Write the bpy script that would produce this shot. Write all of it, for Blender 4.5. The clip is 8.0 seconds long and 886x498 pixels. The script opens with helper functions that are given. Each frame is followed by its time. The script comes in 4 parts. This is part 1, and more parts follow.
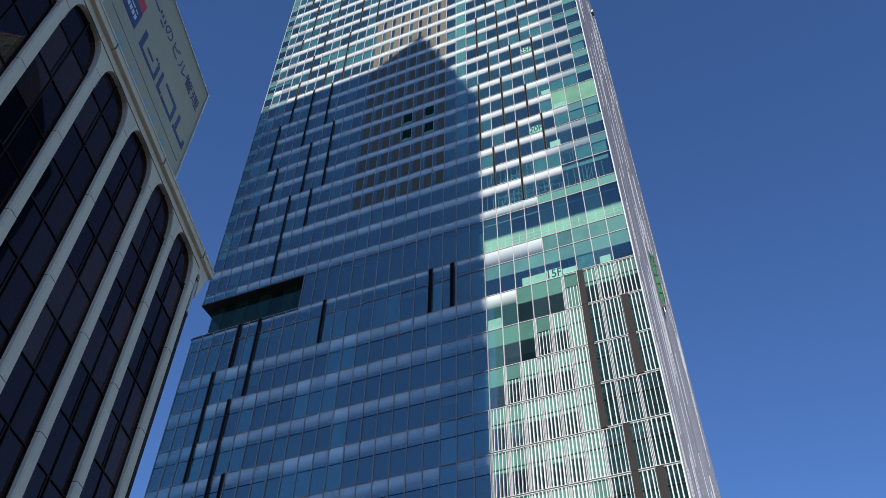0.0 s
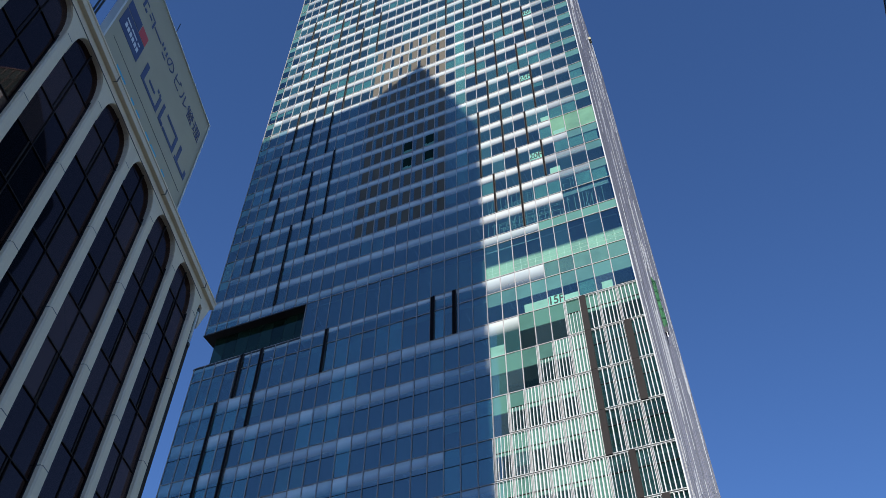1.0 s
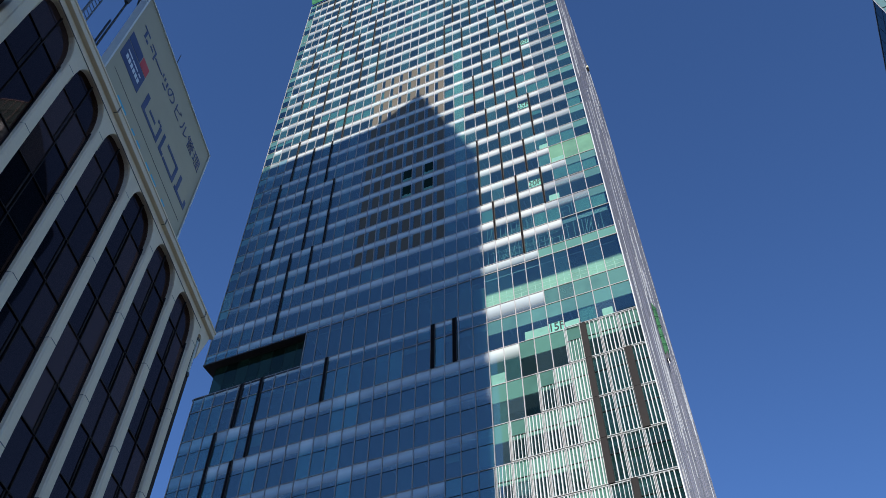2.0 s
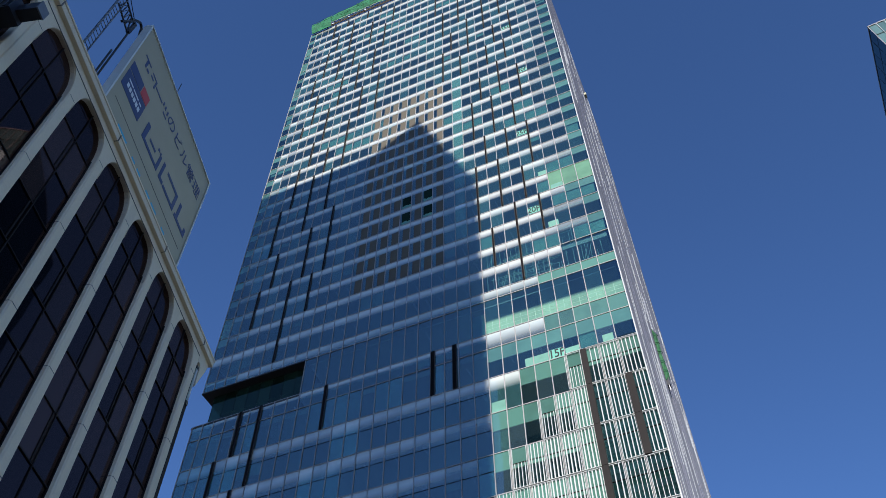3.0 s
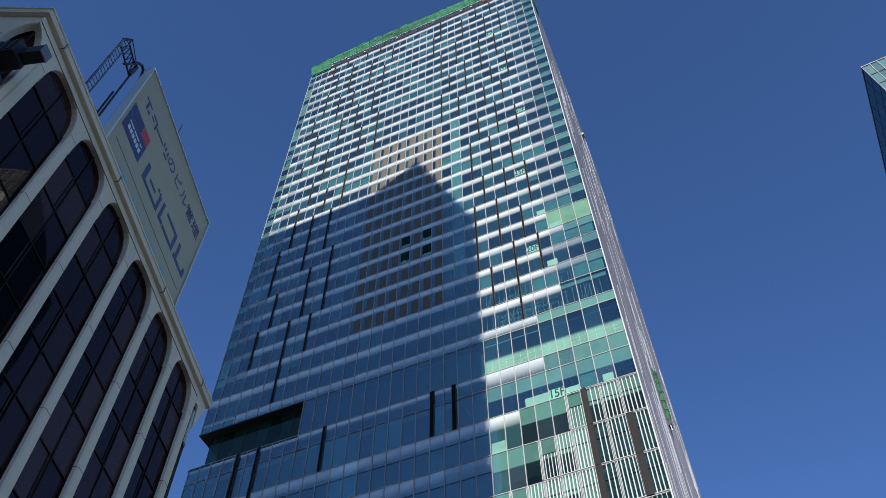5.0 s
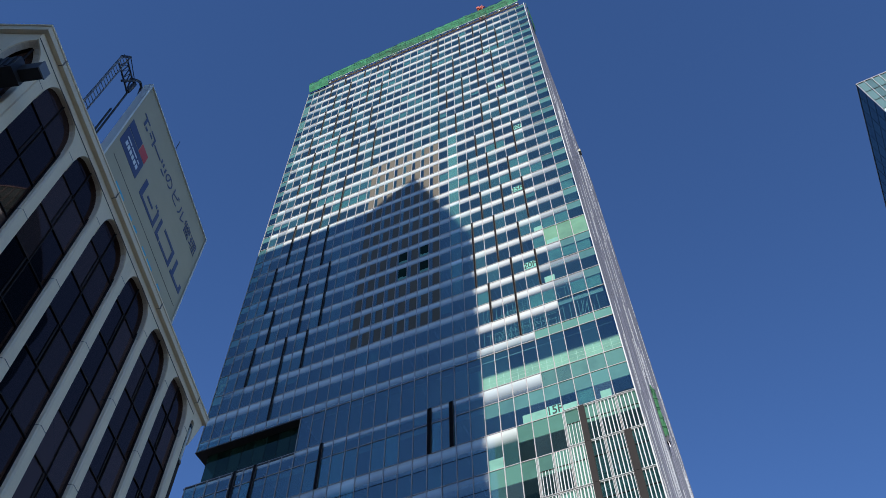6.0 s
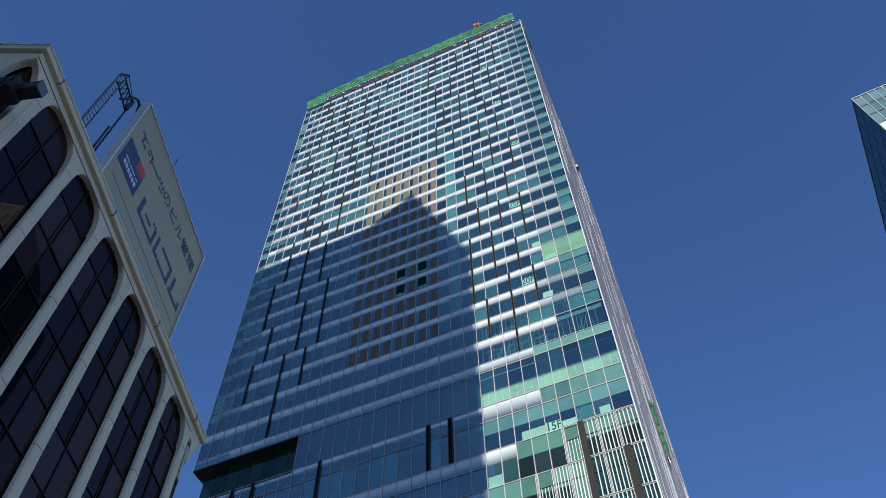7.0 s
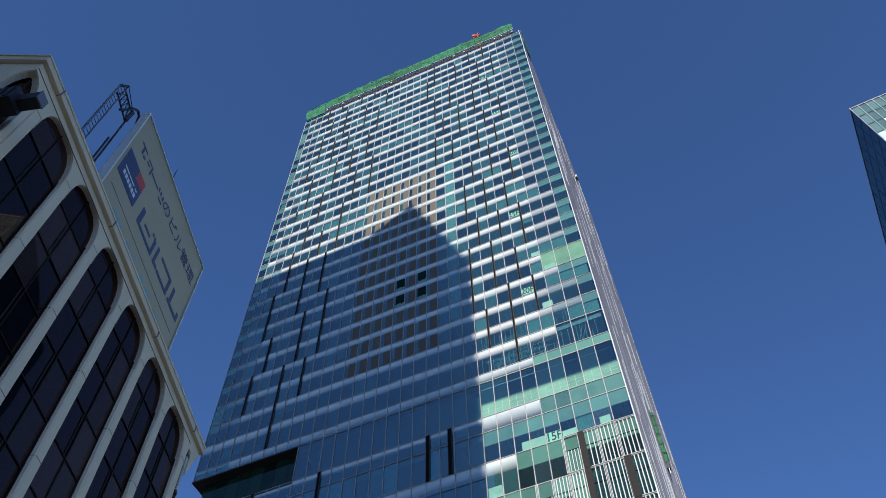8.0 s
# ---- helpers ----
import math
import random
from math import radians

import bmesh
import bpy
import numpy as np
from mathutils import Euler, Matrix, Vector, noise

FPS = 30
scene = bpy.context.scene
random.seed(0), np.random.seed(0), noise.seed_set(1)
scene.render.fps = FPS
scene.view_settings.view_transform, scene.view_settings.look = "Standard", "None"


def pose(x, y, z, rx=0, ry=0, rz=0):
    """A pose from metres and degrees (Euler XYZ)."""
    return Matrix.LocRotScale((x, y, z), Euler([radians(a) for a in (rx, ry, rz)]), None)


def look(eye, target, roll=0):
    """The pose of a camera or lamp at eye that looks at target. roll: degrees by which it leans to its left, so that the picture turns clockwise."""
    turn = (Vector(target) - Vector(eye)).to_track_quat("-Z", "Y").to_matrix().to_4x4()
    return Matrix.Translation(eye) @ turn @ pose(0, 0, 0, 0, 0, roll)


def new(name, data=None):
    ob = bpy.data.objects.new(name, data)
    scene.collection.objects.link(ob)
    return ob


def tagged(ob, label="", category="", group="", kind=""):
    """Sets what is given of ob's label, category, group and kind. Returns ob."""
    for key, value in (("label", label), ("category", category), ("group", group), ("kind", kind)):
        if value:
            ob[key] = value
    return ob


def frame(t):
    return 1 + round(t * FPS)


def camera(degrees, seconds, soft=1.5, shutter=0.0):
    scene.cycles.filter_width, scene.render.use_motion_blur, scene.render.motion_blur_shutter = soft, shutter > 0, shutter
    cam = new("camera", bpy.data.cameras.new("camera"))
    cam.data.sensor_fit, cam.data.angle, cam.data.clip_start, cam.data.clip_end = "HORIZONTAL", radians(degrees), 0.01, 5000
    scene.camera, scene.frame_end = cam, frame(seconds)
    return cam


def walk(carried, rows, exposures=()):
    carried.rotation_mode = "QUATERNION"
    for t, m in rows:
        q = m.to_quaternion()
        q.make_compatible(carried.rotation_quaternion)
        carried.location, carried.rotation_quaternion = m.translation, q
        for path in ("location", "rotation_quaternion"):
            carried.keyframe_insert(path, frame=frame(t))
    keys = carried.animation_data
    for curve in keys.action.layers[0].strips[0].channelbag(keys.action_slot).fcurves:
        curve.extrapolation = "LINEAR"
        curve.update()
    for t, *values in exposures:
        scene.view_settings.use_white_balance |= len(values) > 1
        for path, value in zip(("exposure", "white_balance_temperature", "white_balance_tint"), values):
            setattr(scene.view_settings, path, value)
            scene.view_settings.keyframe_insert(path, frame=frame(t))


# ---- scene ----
cam = camera(54.99, 8.0, soft=0.75)
EYE_Z = 1.6
# seconds, yaw, pitch, roll: the camera stands on the pavement and tilts slowly up
ROWS_CAM = [
    (0, 22.265, 47.735, -0.616), (0.5, 22.533, 48.595, -0.450), (1, 22.842, 49.570, -0.240), (1.5, 23.036, 50.518, -0.100),
    (3, 23.286, 53.230, 0.174), (3.5, 23.424, 54.076, 0.206), (4, 23.369, 54.760, 0.152), (4.5, 23.410, 55.326, 0.226),
    (6, 23.293, 56.976, 0.483), (6.5, 23.330, 57.499, 0.571), (7, 23.465, 58.059, 0.749), (7.5, 23.475, 58.573, 0.796),
    (8, 23.519, 58.740, 0.824)]
walk(cam, [(t, pose(0, 0, EYE_Z, 90 + pitch, roll, yaw)) for t, yaw, pitch, roll in ROWS_CAM], exposures=[(0, 0.2, 5800, 19), (8, 0.2, 5800, 19)])

# ---- light: low winter sun behind the camera, clear sky ----
SUN_AZ, SUN_EL = 15.0, 24.0          # degrees from -y towards +x, and above the horizon
sun_dir = Vector((math.sin(radians(SUN_AZ)) * math.cos(radians(SUN_EL)), -math.cos(radians(SUN_AZ)) * math.cos(radians(SUN_EL)), math.sin(radians(SUN_EL))))
sun = new("sun", bpy.data.lights.new("sun", "SUN"))
sun.data.energy, sun.data.angle, sun.data.color = 5.0, radians(0.53), (0.98, 0.95, 0.79)
sun.matrix_world = look(sun_dir * 300, (0, 0, 0))
world = bpy.data.worlds.new("world")
scene.world = world
world.use_nodes = True
wt = world.node_tree
sky = wt.nodes.new("ShaderNodeTexSky")
sky.sky_type, sky.sun_disc = "NISHITA", False
sky.sun_elevation, sky.sun_rotation = radians(SUN_EL), radians(180 - SUN_AZ)
sky.air_density, sky.dust_density, sky.ozone_density = 1.0, 0.0, 6.6
wt.links.new(sky.outputs[0], wt.nodes["Background"].inputs[0])
wt.nodes["Background"].inputs[1].default_value = 0.12


# ---- materials ----
def material(name):
    m = bpy.data.materials.new(name)
    m.use_nodes = True
    t = m.node_tree
    t.nodes.clear()
    out = t.nodes.new("ShaderNodeOutputMaterial")
    return m, t, out


def node(t, kind, **values):
    n = t.nodes.new(kind)
    for key, value in values.items():
        n.inputs[key].default_value = value
    return n


def surface(name, colour, rough=0.6, metal=0.0, grain=3.0, amount=0.15, bump=0.0, stain=0.3, coat=0.0, spec=0.5):
    """Paint, stone, metal: a base colour with fine grain, broad stains and a little relief, in metres."""
    m, t, out = material(name)
    b = node(t, "ShaderNodeBsdfPrincipled", **{"Roughness": rough, "Metallic": metal, "Coat Weight": coat, "Specular IOR Level": spec})
    tc = t.nodes.new("ShaderNodeTexCoord")
    fine = node(t, "ShaderNodeTexNoise", Scale=grain, Detail=5.0)
    broad = node(t, "ShaderNodeTexNoise", Scale=stain, Detail=3.0)
    info = t.nodes.new("ShaderNodeObjectInfo")
    total = t.nodes.new("ShaderNodeMath")
    total.operation = "ADD"
    third = t.nodes.new("ShaderNodeMath")
    third.operation = "MULTIPLY_ADD"
    third.inputs[1].default_value = 0.35
    for n in (fine, broad):
        t.links.new(tc.outputs["Object"], n.inputs["Vector"])
    t.links.new(fine.outputs["Fac"], total.inputs[0])
    t.links.new(broad.outputs["Fac"], total.inputs[1])
    t.links.new(info.outputs["Random"], third.inputs[0])
    t.links.new(total.outputs[0], third.inputs[2])
    ramp = node(t, "ShaderNodeMapRange", **{"From Min": 0.6, "From Max": 1.8, "To Min": 1 - amount, "To Max": 1 + amount})
    t.links.new(third.outputs[0], ramp.inputs["Value"])
    mix = t.nodes.new("ShaderNodeVectorMath")
    mix.operation = "SCALE"
    mix.inputs[0].default_value = colour
    t.links.new(ramp.outputs[0], mix.inputs["Scale"])
    t.links.new(mix.outputs[0], b.inputs["Base Color"])
    if bump:
        bp = node(t, "ShaderNodeBump", Strength=bump, Distance=0.02)
        t.links.new(fine.outputs["Fac"], bp.inputs["Height"])
        t.links.new(bp.outputs[0], b.inputs["Normal"])
    t.links.new(b.outputs[0], out.inputs[0])
    return m


def curtain_glass(name, tint=(0.40, 0.60, 0.60), gloss=(0.75, 0.92, 0.90), print_colour=None, start=0.6, end=0.95, strength=1.0, low=False, gain=0.19, wave=0.25, body=None, spread=0.15, haze=(0.045, 0.15, 0.16), patchy=0.3):
    """Coated facade glass: mirror-like reflection over tinted see-through glass, with a printed or backed zone at the pane's top
    (low: at its foot) that begins at the pane's height start and is full at end."""
    m, t, out = material(name)
    tc = t.nodes.new("ShaderNodeTexCoord")
    wob = node(t, "ShaderNodeTexNoise", Scale=0.35, Detail=1.0)
    t.links.new(tc.outputs["Object"], wob.inputs["Vector"])
    bp = node(t, "ShaderNodeBump", Strength=wave, Distance=0.01)
    t.links.new(wob.outputs["Fac"], bp.inputs["Height"])
    mirror = node(t, "ShaderNodeBsdfGlossy", Color=(*gloss, 1), Roughness=0.02)
    t.links.new(bp.outputs[0], mirror.inputs["Normal"])
    clear = node(t, "ShaderNodeBsdfTransparent", Color=(*tint, 1))
    info = t.nodes.new("ShaderNodeObjectInfo")
    geo = t.nodes.new("ShaderNodeNewGeometry")
    # cloudy variation of the backing's tone
    mottle = node(t, "ShaderNodeTexNoise", Scale=0.55, Detail=4.0)
    t.links.new(geo.outputs["Position"], mottle.inputs["Vector"])
    even = node(t, "ShaderNodeMapRange", **{"From Min": 0.25, "From Max": 1.25, "To Min": 1 - patchy, "To Max": 1 + patchy})
    sums = t.nodes.new("ShaderNodeMath")
    sums.operation = "ADD"
    t.links.new(mottle.outputs["Fac"], sums.inputs[0])
    t.links.new(sums.outputs[0], even.inputs["Value"])

    def backing(colour):
        """A matt backing seen through the pane, with the unevenness of what stands behind it."""
        b = t.nodes.new("ShaderNodeBsdfDiffuse")
        scale = t.nodes.new("ShaderNodeVectorMath")
        scale.operation = "SCALE"
        scale.inputs[0].default_value = colour
        t.links.new(even.outputs[0], scale.inputs["Scale"])
        t.links.new(scale.outputs[0], b.inputs["Color"])
        return b

    both = t.nodes.new("ShaderNodeMath")
    both.operation = "ADD"
    t.links.new(info.outputs["Random"], both.inputs[0])
    t.links.new(geo.outputs["Random Per Island"], both.inputs[1])
    frac = t.nodes.new("ShaderNodeMath")
    frac.operation = "FRACT"
    t.links.new(both.outputs[0], frac.inputs[0])
    t.links.new(frac.outputs[0], sums.inputs[1])
    dusk = node(t, "ShaderNodeMapRange", **{"From Min": 0.45, "From Max": 1.0, "To Min": 0.0, "To Max": spread})
    t.links.new(frac.outputs[0], dusk.inputs["Value"])
    film = backing(haze)
    under = t.nodes.new("ShaderNodeMixShader")
    t.links.new(dusk.outputs[0], under.inputs[0])
    t.links.new(clear.outputs[0], under.inputs[1])
    t.links.new(film.outputs[0], under.inputs[2])
    if body:
        blind = backing(body)
        under = node(t, "ShaderNodeMixShader", Fac=0.6)
        t.links.new(clear.outputs[0], under.inputs[1])
        t.links.new(blind.outputs[0], under.inputs[2])
    if print_colour:
        back = backing(print_colour)
        uv = t.nodes.new("ShaderNodeSeparateXYZ")
        t.links.new(tc.outputs["UV"], uv.inputs[0])
        zone = node(t, "ShaderNodeMapRange", **{"From Min": start, "From Max": end, "To Min": 0.0, "To Max": strength})
        if low:
            zone.inputs["To Min"].default_value, zone.inputs["To Max"].default_value = strength, 0.0
        t.links.new(uv.outputs["Y"], zone.inputs["Value"])
        beneath, under = under, t.nodes.new("ShaderNodeMixShader")
        t.links.new(zone.outputs[0], under.inputs[0])
        t.links.new(beneath.outputs[0], under.inputs[1])
        t.links.new(back.outputs[0], under.inputs[2])
    fr = node(t, "ShaderNodeFresnel", IOR=1.5)
    share = node(t, "ShaderNodeMapRange", **{"From Min": 0.0, "From Max": 1.0, "To Min": gain, "To Max": 1.0})
    t.links.new(fr.outputs[0], share.inputs["Value"])
    mix = t.nodes.new("ShaderNodeMixShader")
    t.links.new(share.outputs[0], mix.inputs[0])
    t.links.new(under.outputs[0], mix.inputs[1])
    t.links.new(mirror.outputs[0], mix.inputs[2])
    t.links.new(mix.outputs[0], out.inputs[0])
    return m


def bare_glass():
    """The uncoated rear face and edges of a pane."""
    m, t, out = material("bare_glass")
    clear = node(t, "ShaderNodeBsdfTransparent", Color=(0.97, 0.99, 0.98, 1))
    t.links.new(clear.outputs[0], out.inputs[0])
    return m


BARE_GLASS = bare_glass()
FRIT = curtain_glass("frit_glass", print_colour=(0.75, 0.75, 0.665), start=0.615, end=0.87, strength=0.93, patchy=0.08)
# copy of the frit with weaker print: shade on the lower storeys put into colour
FRIT_SHADED = curtain_glass("shaded_frit_glass", print_colour=(0.74, 0.715, 0.62), start=0.61, end=0.88, strength=0.74, patchy=0.1)
# shaded frit whose teal body is a painted reflection of nearby buildings
FRIT_TEAL_REFLECTION = curtain_glass("teal_reflection_glass", print_colour=(0.74, 0.715, 0.62), start=0.61, end=0.88, strength=0.70, body=(0.04, 0.17, 0.18), patchy=0.5)
FRIT_FULL = curtain_glass("full_frit_glass", print_colour=(0.76, 0.80, 0.72), start=0.0, end=0.9, strength=0.85, patchy=0.08)
GREEN_FULL = curtain_glass("green_full_glass", print_colour=(0.14, 0.30, 0.20), start=-1.0, end=-0.9, strength=0.85, patchy=0.15)
FRIT_MID = curtain_glass("middle_frit_glass", print_colour=(0.72, 0.72, 0.66), start=0.59, end=0.92, strength=0.68, patchy=0.1)
FRIT_DIM = curtain_glass("dim_frit_glass", print_colour=(0.60, 0.62, 0.58), start=0.60, end=0.9, strength=0.4, patchy=0.1)
FRIT_WEAK = curtain_glass("weak_frit_glass", print_colour=(0.34, 0.48, 0.48), start=0.60, end=0.8, strength=0.6, body=(0.05, 0.15, 0.17))
FRIT_SOFT = curtain_glass("soft_frit_glass", print_colour=(0.48, 0.52, 0.46), start=0.62, end=0.9, strength=0.6)
GREEN_LOW = curtain_glass("green_foot_glass", print_colour=(0.17, 0.32, 0.20), start=0.30, end=0.40, low=True, patchy=0.4)
# the haze is a matt tone that brightens the unlit inside in place of light
GREEN_CLEAR = curtain_glass("green_headed_glass", print_colour=(0.088, 0.20, 0.15), start=0.52, end=0.56, patchy=0.25, spread=0.45, haze=(0.05, 0.085, 0.10))
GREEN_HIGH = curtain_glass("high_green_glass", print_colour=(0.085, 0.185, 0.145), start=0.58, end=0.62, patchy=0.25)
TEAL = curtain_glass("teal_blind_glass", print_colour=(0.095, 0.20, 0.135), start=-1.0, end=-0.9, strength=0.8, patchy=0.45)
FRIT_TEAL = curtain_glass("frit_teal_glass", print_colour=(0.76, 0.80, 0.72), start=0.59, end=0.92, strength=0.93, body=(0.036, 0.105, 0.10), patchy=0.1)
FRIT_GREEN = curtain_glass("frit_green_glass", print_colour=(0.78, 0.84, 0.82), start=0.72, end=0.9, body=(0.10, 0.27, 0.22))
LOUV_GREEN = curtain_glass("fin_backing_glass", print_colour=(0.09, 0.195, 0.15), start=0.50, end=0.54, body=(0.008, 0.022, 0.02), patchy=0.3)
FIN_GREEN = curtain_glass("fin_green_glass", print_colour=(0.10, 0.22, 0.165), start=-1.0, end=-0.9, strength=0.9, patchy=0.12)
FIN_TEAL = curtain_glass("fin_teal_glass", body=(0.014, 0.046, 0.045), patchy=0.5)
LIME = curtain_glass("lime_backed_glass", print_colour=(0.18, 0.34, 0.175), start=-1.0, end=-0.9)
CLEAR = curtain_glass("clear_glass")
TEAL_DEEP = curtain_glass("deep_teal_glass", body=(0.038, 0.14, 0.15), patchy=0.45)
DEEP = curtain_glass("dark_green_glass", tint=(0.10, 0.17, 0.13), gloss=(0.3, 0.40, 0.34), gain=0.05, body=(0.016, 0.036, 0.022), patchy=0.6)
SIDE_GLASS = curtain_glass("side_glass", tint=(0.2, 0.22, 0.3), gain=0.2)
BLUE_GLASS = curtain_glass("blue_glass", tint=(0.05, 0.1, 0.14), gloss=(0.5, 0.64, 0.66), gain=0.2)
SEA_GLASS = curtain_glass("sea_green_glass", print_colour=(0.10, 0.165, 0.145), start=-1.0, end=-0.9, gain=0.1)
BRIGHT_GLASS = curtain_glass("pale_glass", print_colour=(0.65, 0.85, 0.80), start=-1.0, end=-0.9, gain=0.1)
BRONZE_GLASS = curtain_glass("bronze_glass", tint=(0.07, 0.045, 0.06), gloss=(0.52, 0.34, 0.31), gain=0.085, wave=0.5, spread=0.4, haze=(0.11, 0.072, 0.062))
ALU = surface("aluminium_mullion", (0.385, 0.345, 0.325), 0.55, 0.0, grain=1.0, amount=0.10)
WHITE_FIN = surface("white_fin_paint", (0.60, 0.59, 0.555), 0.5, grain=0.8, amount=0.06)
SLOT = surface("dark_vent_metal", (0.011, 0.008, 0.007), 0.8, grain=2.0, amount=0.4, spec=0.1)
CHEEK = surface("brown_vent_edge", (0.055, 0.042, 0.034), 0.6, amount=0.2)
# near-black green painted for the shade inside open windows
OPEN_DARK = surface("painted_interior_shade", (0.006, 0.02, 0.012), 0.8, grain=1.0, amount=0.5, spec=0.1)
STRIP = surface("brown_grey_panel", (0.035, 0.030, 0.027), 0.8, grain=1.5, amount=0.15, spec=0.1)
BOARD = surface("brown_grey_board", (0.138, 0.119, 0.089), 0.7, grain=1.2, amount=0.16, stain=0.7, spec=0.1)
CEILING = surface("ceiling_board", (0.5, 0.52, 0.5), 0.8, amount=0.1)
CORE = surface("core_wall_paint", (0.42, 0.46, 0.45), 0.8, amount=0.2)
CONCRETE = surface("grey_concrete", (0.36, 0.36, 0.35), 0.85, grain=2.0, amount=0.15, bump=0.2)
LILAC = surface("lilac_grey_fin", (0.088, 0.094, 0.125), 0.45, 0.2, grain=0.6, amount=0.12)
PALE_FIN = surface("pale_fin_paint", (0.42, 0.43, 0.44), 0.5, grain=0.8, amount=0.1)
LILAC_PALE = surface("pale_lilac_fin", (0.155, 0.152, 0.20), 0.45, 0.2, grain=0.6, amount=0.15)
LILAC_DARK = surface("dark_lilac_fin", (0.06, 0.065, 0.085), 0.45, 0.2, grain=0.6, amount=0.15)
SOFFIT = surface("dark_soffit", (0.045, 0.04, 0.037), 0.7, amount=0.2)
STEEL = surface("scaffold_steel", (0.11, 0.08, 0.055), 0.6, 0.2, amount=0.4)
TOE = surface("brown_toe_board", (0.05, 0.036, 0.022), 0.8, grain=1.5, amount=0.5)
RED_STEEL = surface("red_crane_paint", (0.55, 0.12, 0.06), 0.5, amount=0.2)
NET = surface("green_safety_net", (0.018, 0.15, 0.056), 0.8, grain=1.6, amount=0.85, stain=0.5)
BLIND = surface("roller_blind_cloth", (0.30, 0.42, 0.38), 0.85, grain=0.7, amount=0.25, stain=0.4)
SHEET_PALE = surface("pale_green_rail", (0.30, 0.48, 0.34), 0.6, amount=0.15)
SHEET_GREEN = surface("grey_green_sheet", (0.16, 0.36, 0.27), 0.7, grain=1.5, amount=0.3)
NET_BRIGHT = surface("bright_green_net", (0.024, 0.11, 0.038), 0.8, grain=2.0, amount=0.9, stain=0.6)
CRADLE = surface("cradle_sheet", (0.5, 0.46, 0.3), 0.6, amount=0.2)
NET_DARK = surface("dark_green_tie", (0.02, 0.10, 0.045), 0.8, amount=0.3)
STONE = surface("white_precast", (0.78, 0.66, 0.475), 0.8, grain=14.0, amount=0.10, bump=0.15, stain=0.35)
STUCCO = surface("stippled_stucco", (0.62, 0.535, 0.41), 0.9, grain=18.0, amount=0.28, bump=0.9)
JOINT = surface("joint_mastic", (0.17, 0.16, 0.15), 0.9, amount=0.3)
BRONZE = surface("bronze_frame", (0.016, 0.012, 0.013), 0.7, 0.0, amount=0.3, spec=0.15)
SIGN_FACE = surface("sign_sheet", (0.44, 0.395, 0.265), 0.5, grain=2.0, amount=0.06, stain=0.5)
# lightened to paint in the sun that the tower's glass throws on the edges
SIGN_EDGE_LIT = surface("lit_sign_edge_sheet", (0.66, 0.68, 0.66), 0.5, amount=0.08)
BLUE_PAINT = surface("blue_lettering", (0.028, 0.055, 0.17), 0.4, amount=0.06)
RED_PAINT = surface("red_lettering", (0.62, 0.045, 0.05), 0.4, amount=0.06)
CYAN_PAINT = surface("cyan_lettering", (0.05, 0.42, 0.62), 0.4, amount=0.06)
PALE_PAINT = surface("pale_lettering", (0.75, 0.78, 0.80), 0.5, amount=0.06)
LABEL_GREEN = surface("green_label_sheet", (0.16, 0.46, 0.34), 0.6, amount=0.08)
BLACK_INK = surface("black_ink", (0.012, 0.02, 0.018), 0.6, amount=0.1)
PALE_STEEL = surface("pale_steel", (0.42, 0.50, 0.45), 0.5, amount=0.2)
NAVY = surface("navy_frame", (0.045, 0.09, 0.135), 0.5, 0.2, amount=0.2)
STEEL_GREY = surface("galvanised_steel", (0.20, 0.21, 0.23), 0.5, 0.5, amount=0.2)
DARK_METAL = surface("black_metal", (0.045, 0.045, 0.05), 0.45, 0.5, amount=0.25)
WHITE_PIPE = surface("white_pipe", (0.7, 0.7, 0.68), 0.5, amount=0.15)
ASPHALT = surface("asphalt", (0.05, 0.05, 0.052), 0.9, grain=30.0, amount=0.3, bump=0.3)
FAR_WALL = surface("far_concrete", (0.30, 0.30, 0.30), 0.8, grain=0.5, amount=0.15)


# ---- building helpers ----
def mesh_of(name, verts, faces, mat, uvs=None):
    me = bpy.data.meshes.new(name)
    me.from_pydata(verts, [], faces)
    if uvs is not None:
        layer = me.uv_layers.new(name="UVMap")
        layer.data.foreach_set("uv", [c for uv in uvs for c in uv])
    me.materials.append(mat)
    me.update()
    return me


BOX_FACES = ((0, 3, 2, 1), (4, 5, 6, 7), (0, 1, 5, 4), (1, 2, 6, 5), (2, 3, 7, 6), (3, 0, 4, 7))


def boxes_mesh(name, boxes, mat):
    """One mesh of axis-aligned boxes (x0, x1, y0, y1, z0, z1)."""
    verts, faces = [], []
    for x0, x1, y0, y1, z0, z1 in boxes:
        k = len(verts)
        verts += [(x0, y0, z0), (x1, y0, z0), (x1, y1, z0), (x0, y1, z0), (x0, y0, z1), (x1, y0, z1), (x1, y1, z1), (x0, y1, z1)]
        faces += [tuple(i + k for i in f) for f in BOX_FACES]
    return mesh_of(name, verts, faces, mat)


def bar_between(a, b, r):
    """The eight corners of a square bar from a to b with half width r."""
    a, b = Vector(a), Vector(b)
    d = (b - a).normalized()
    side = d.cross(Vector((0, 0, 1)) if abs(d.z) < 0.9 else Vector((1, 0, 0))).normalized() * r
    up = d.cross(side).normalized() * r
    return [tuple(p + s * side + u * up) for p in (a, b) for s, u in ((-1, -1), (1, -1), (1, 1), (-1, 1))]


def bars_mesh(name, bars, mat):
    verts, faces = [], []
    for a, b, r in bars:
        k = len(verts)
        verts += bar_between(a, b, r)
        faces += [tuple(i + k for i in f) for f in BOX_FACES]
    return mesh_of(name, verts, faces, mat)


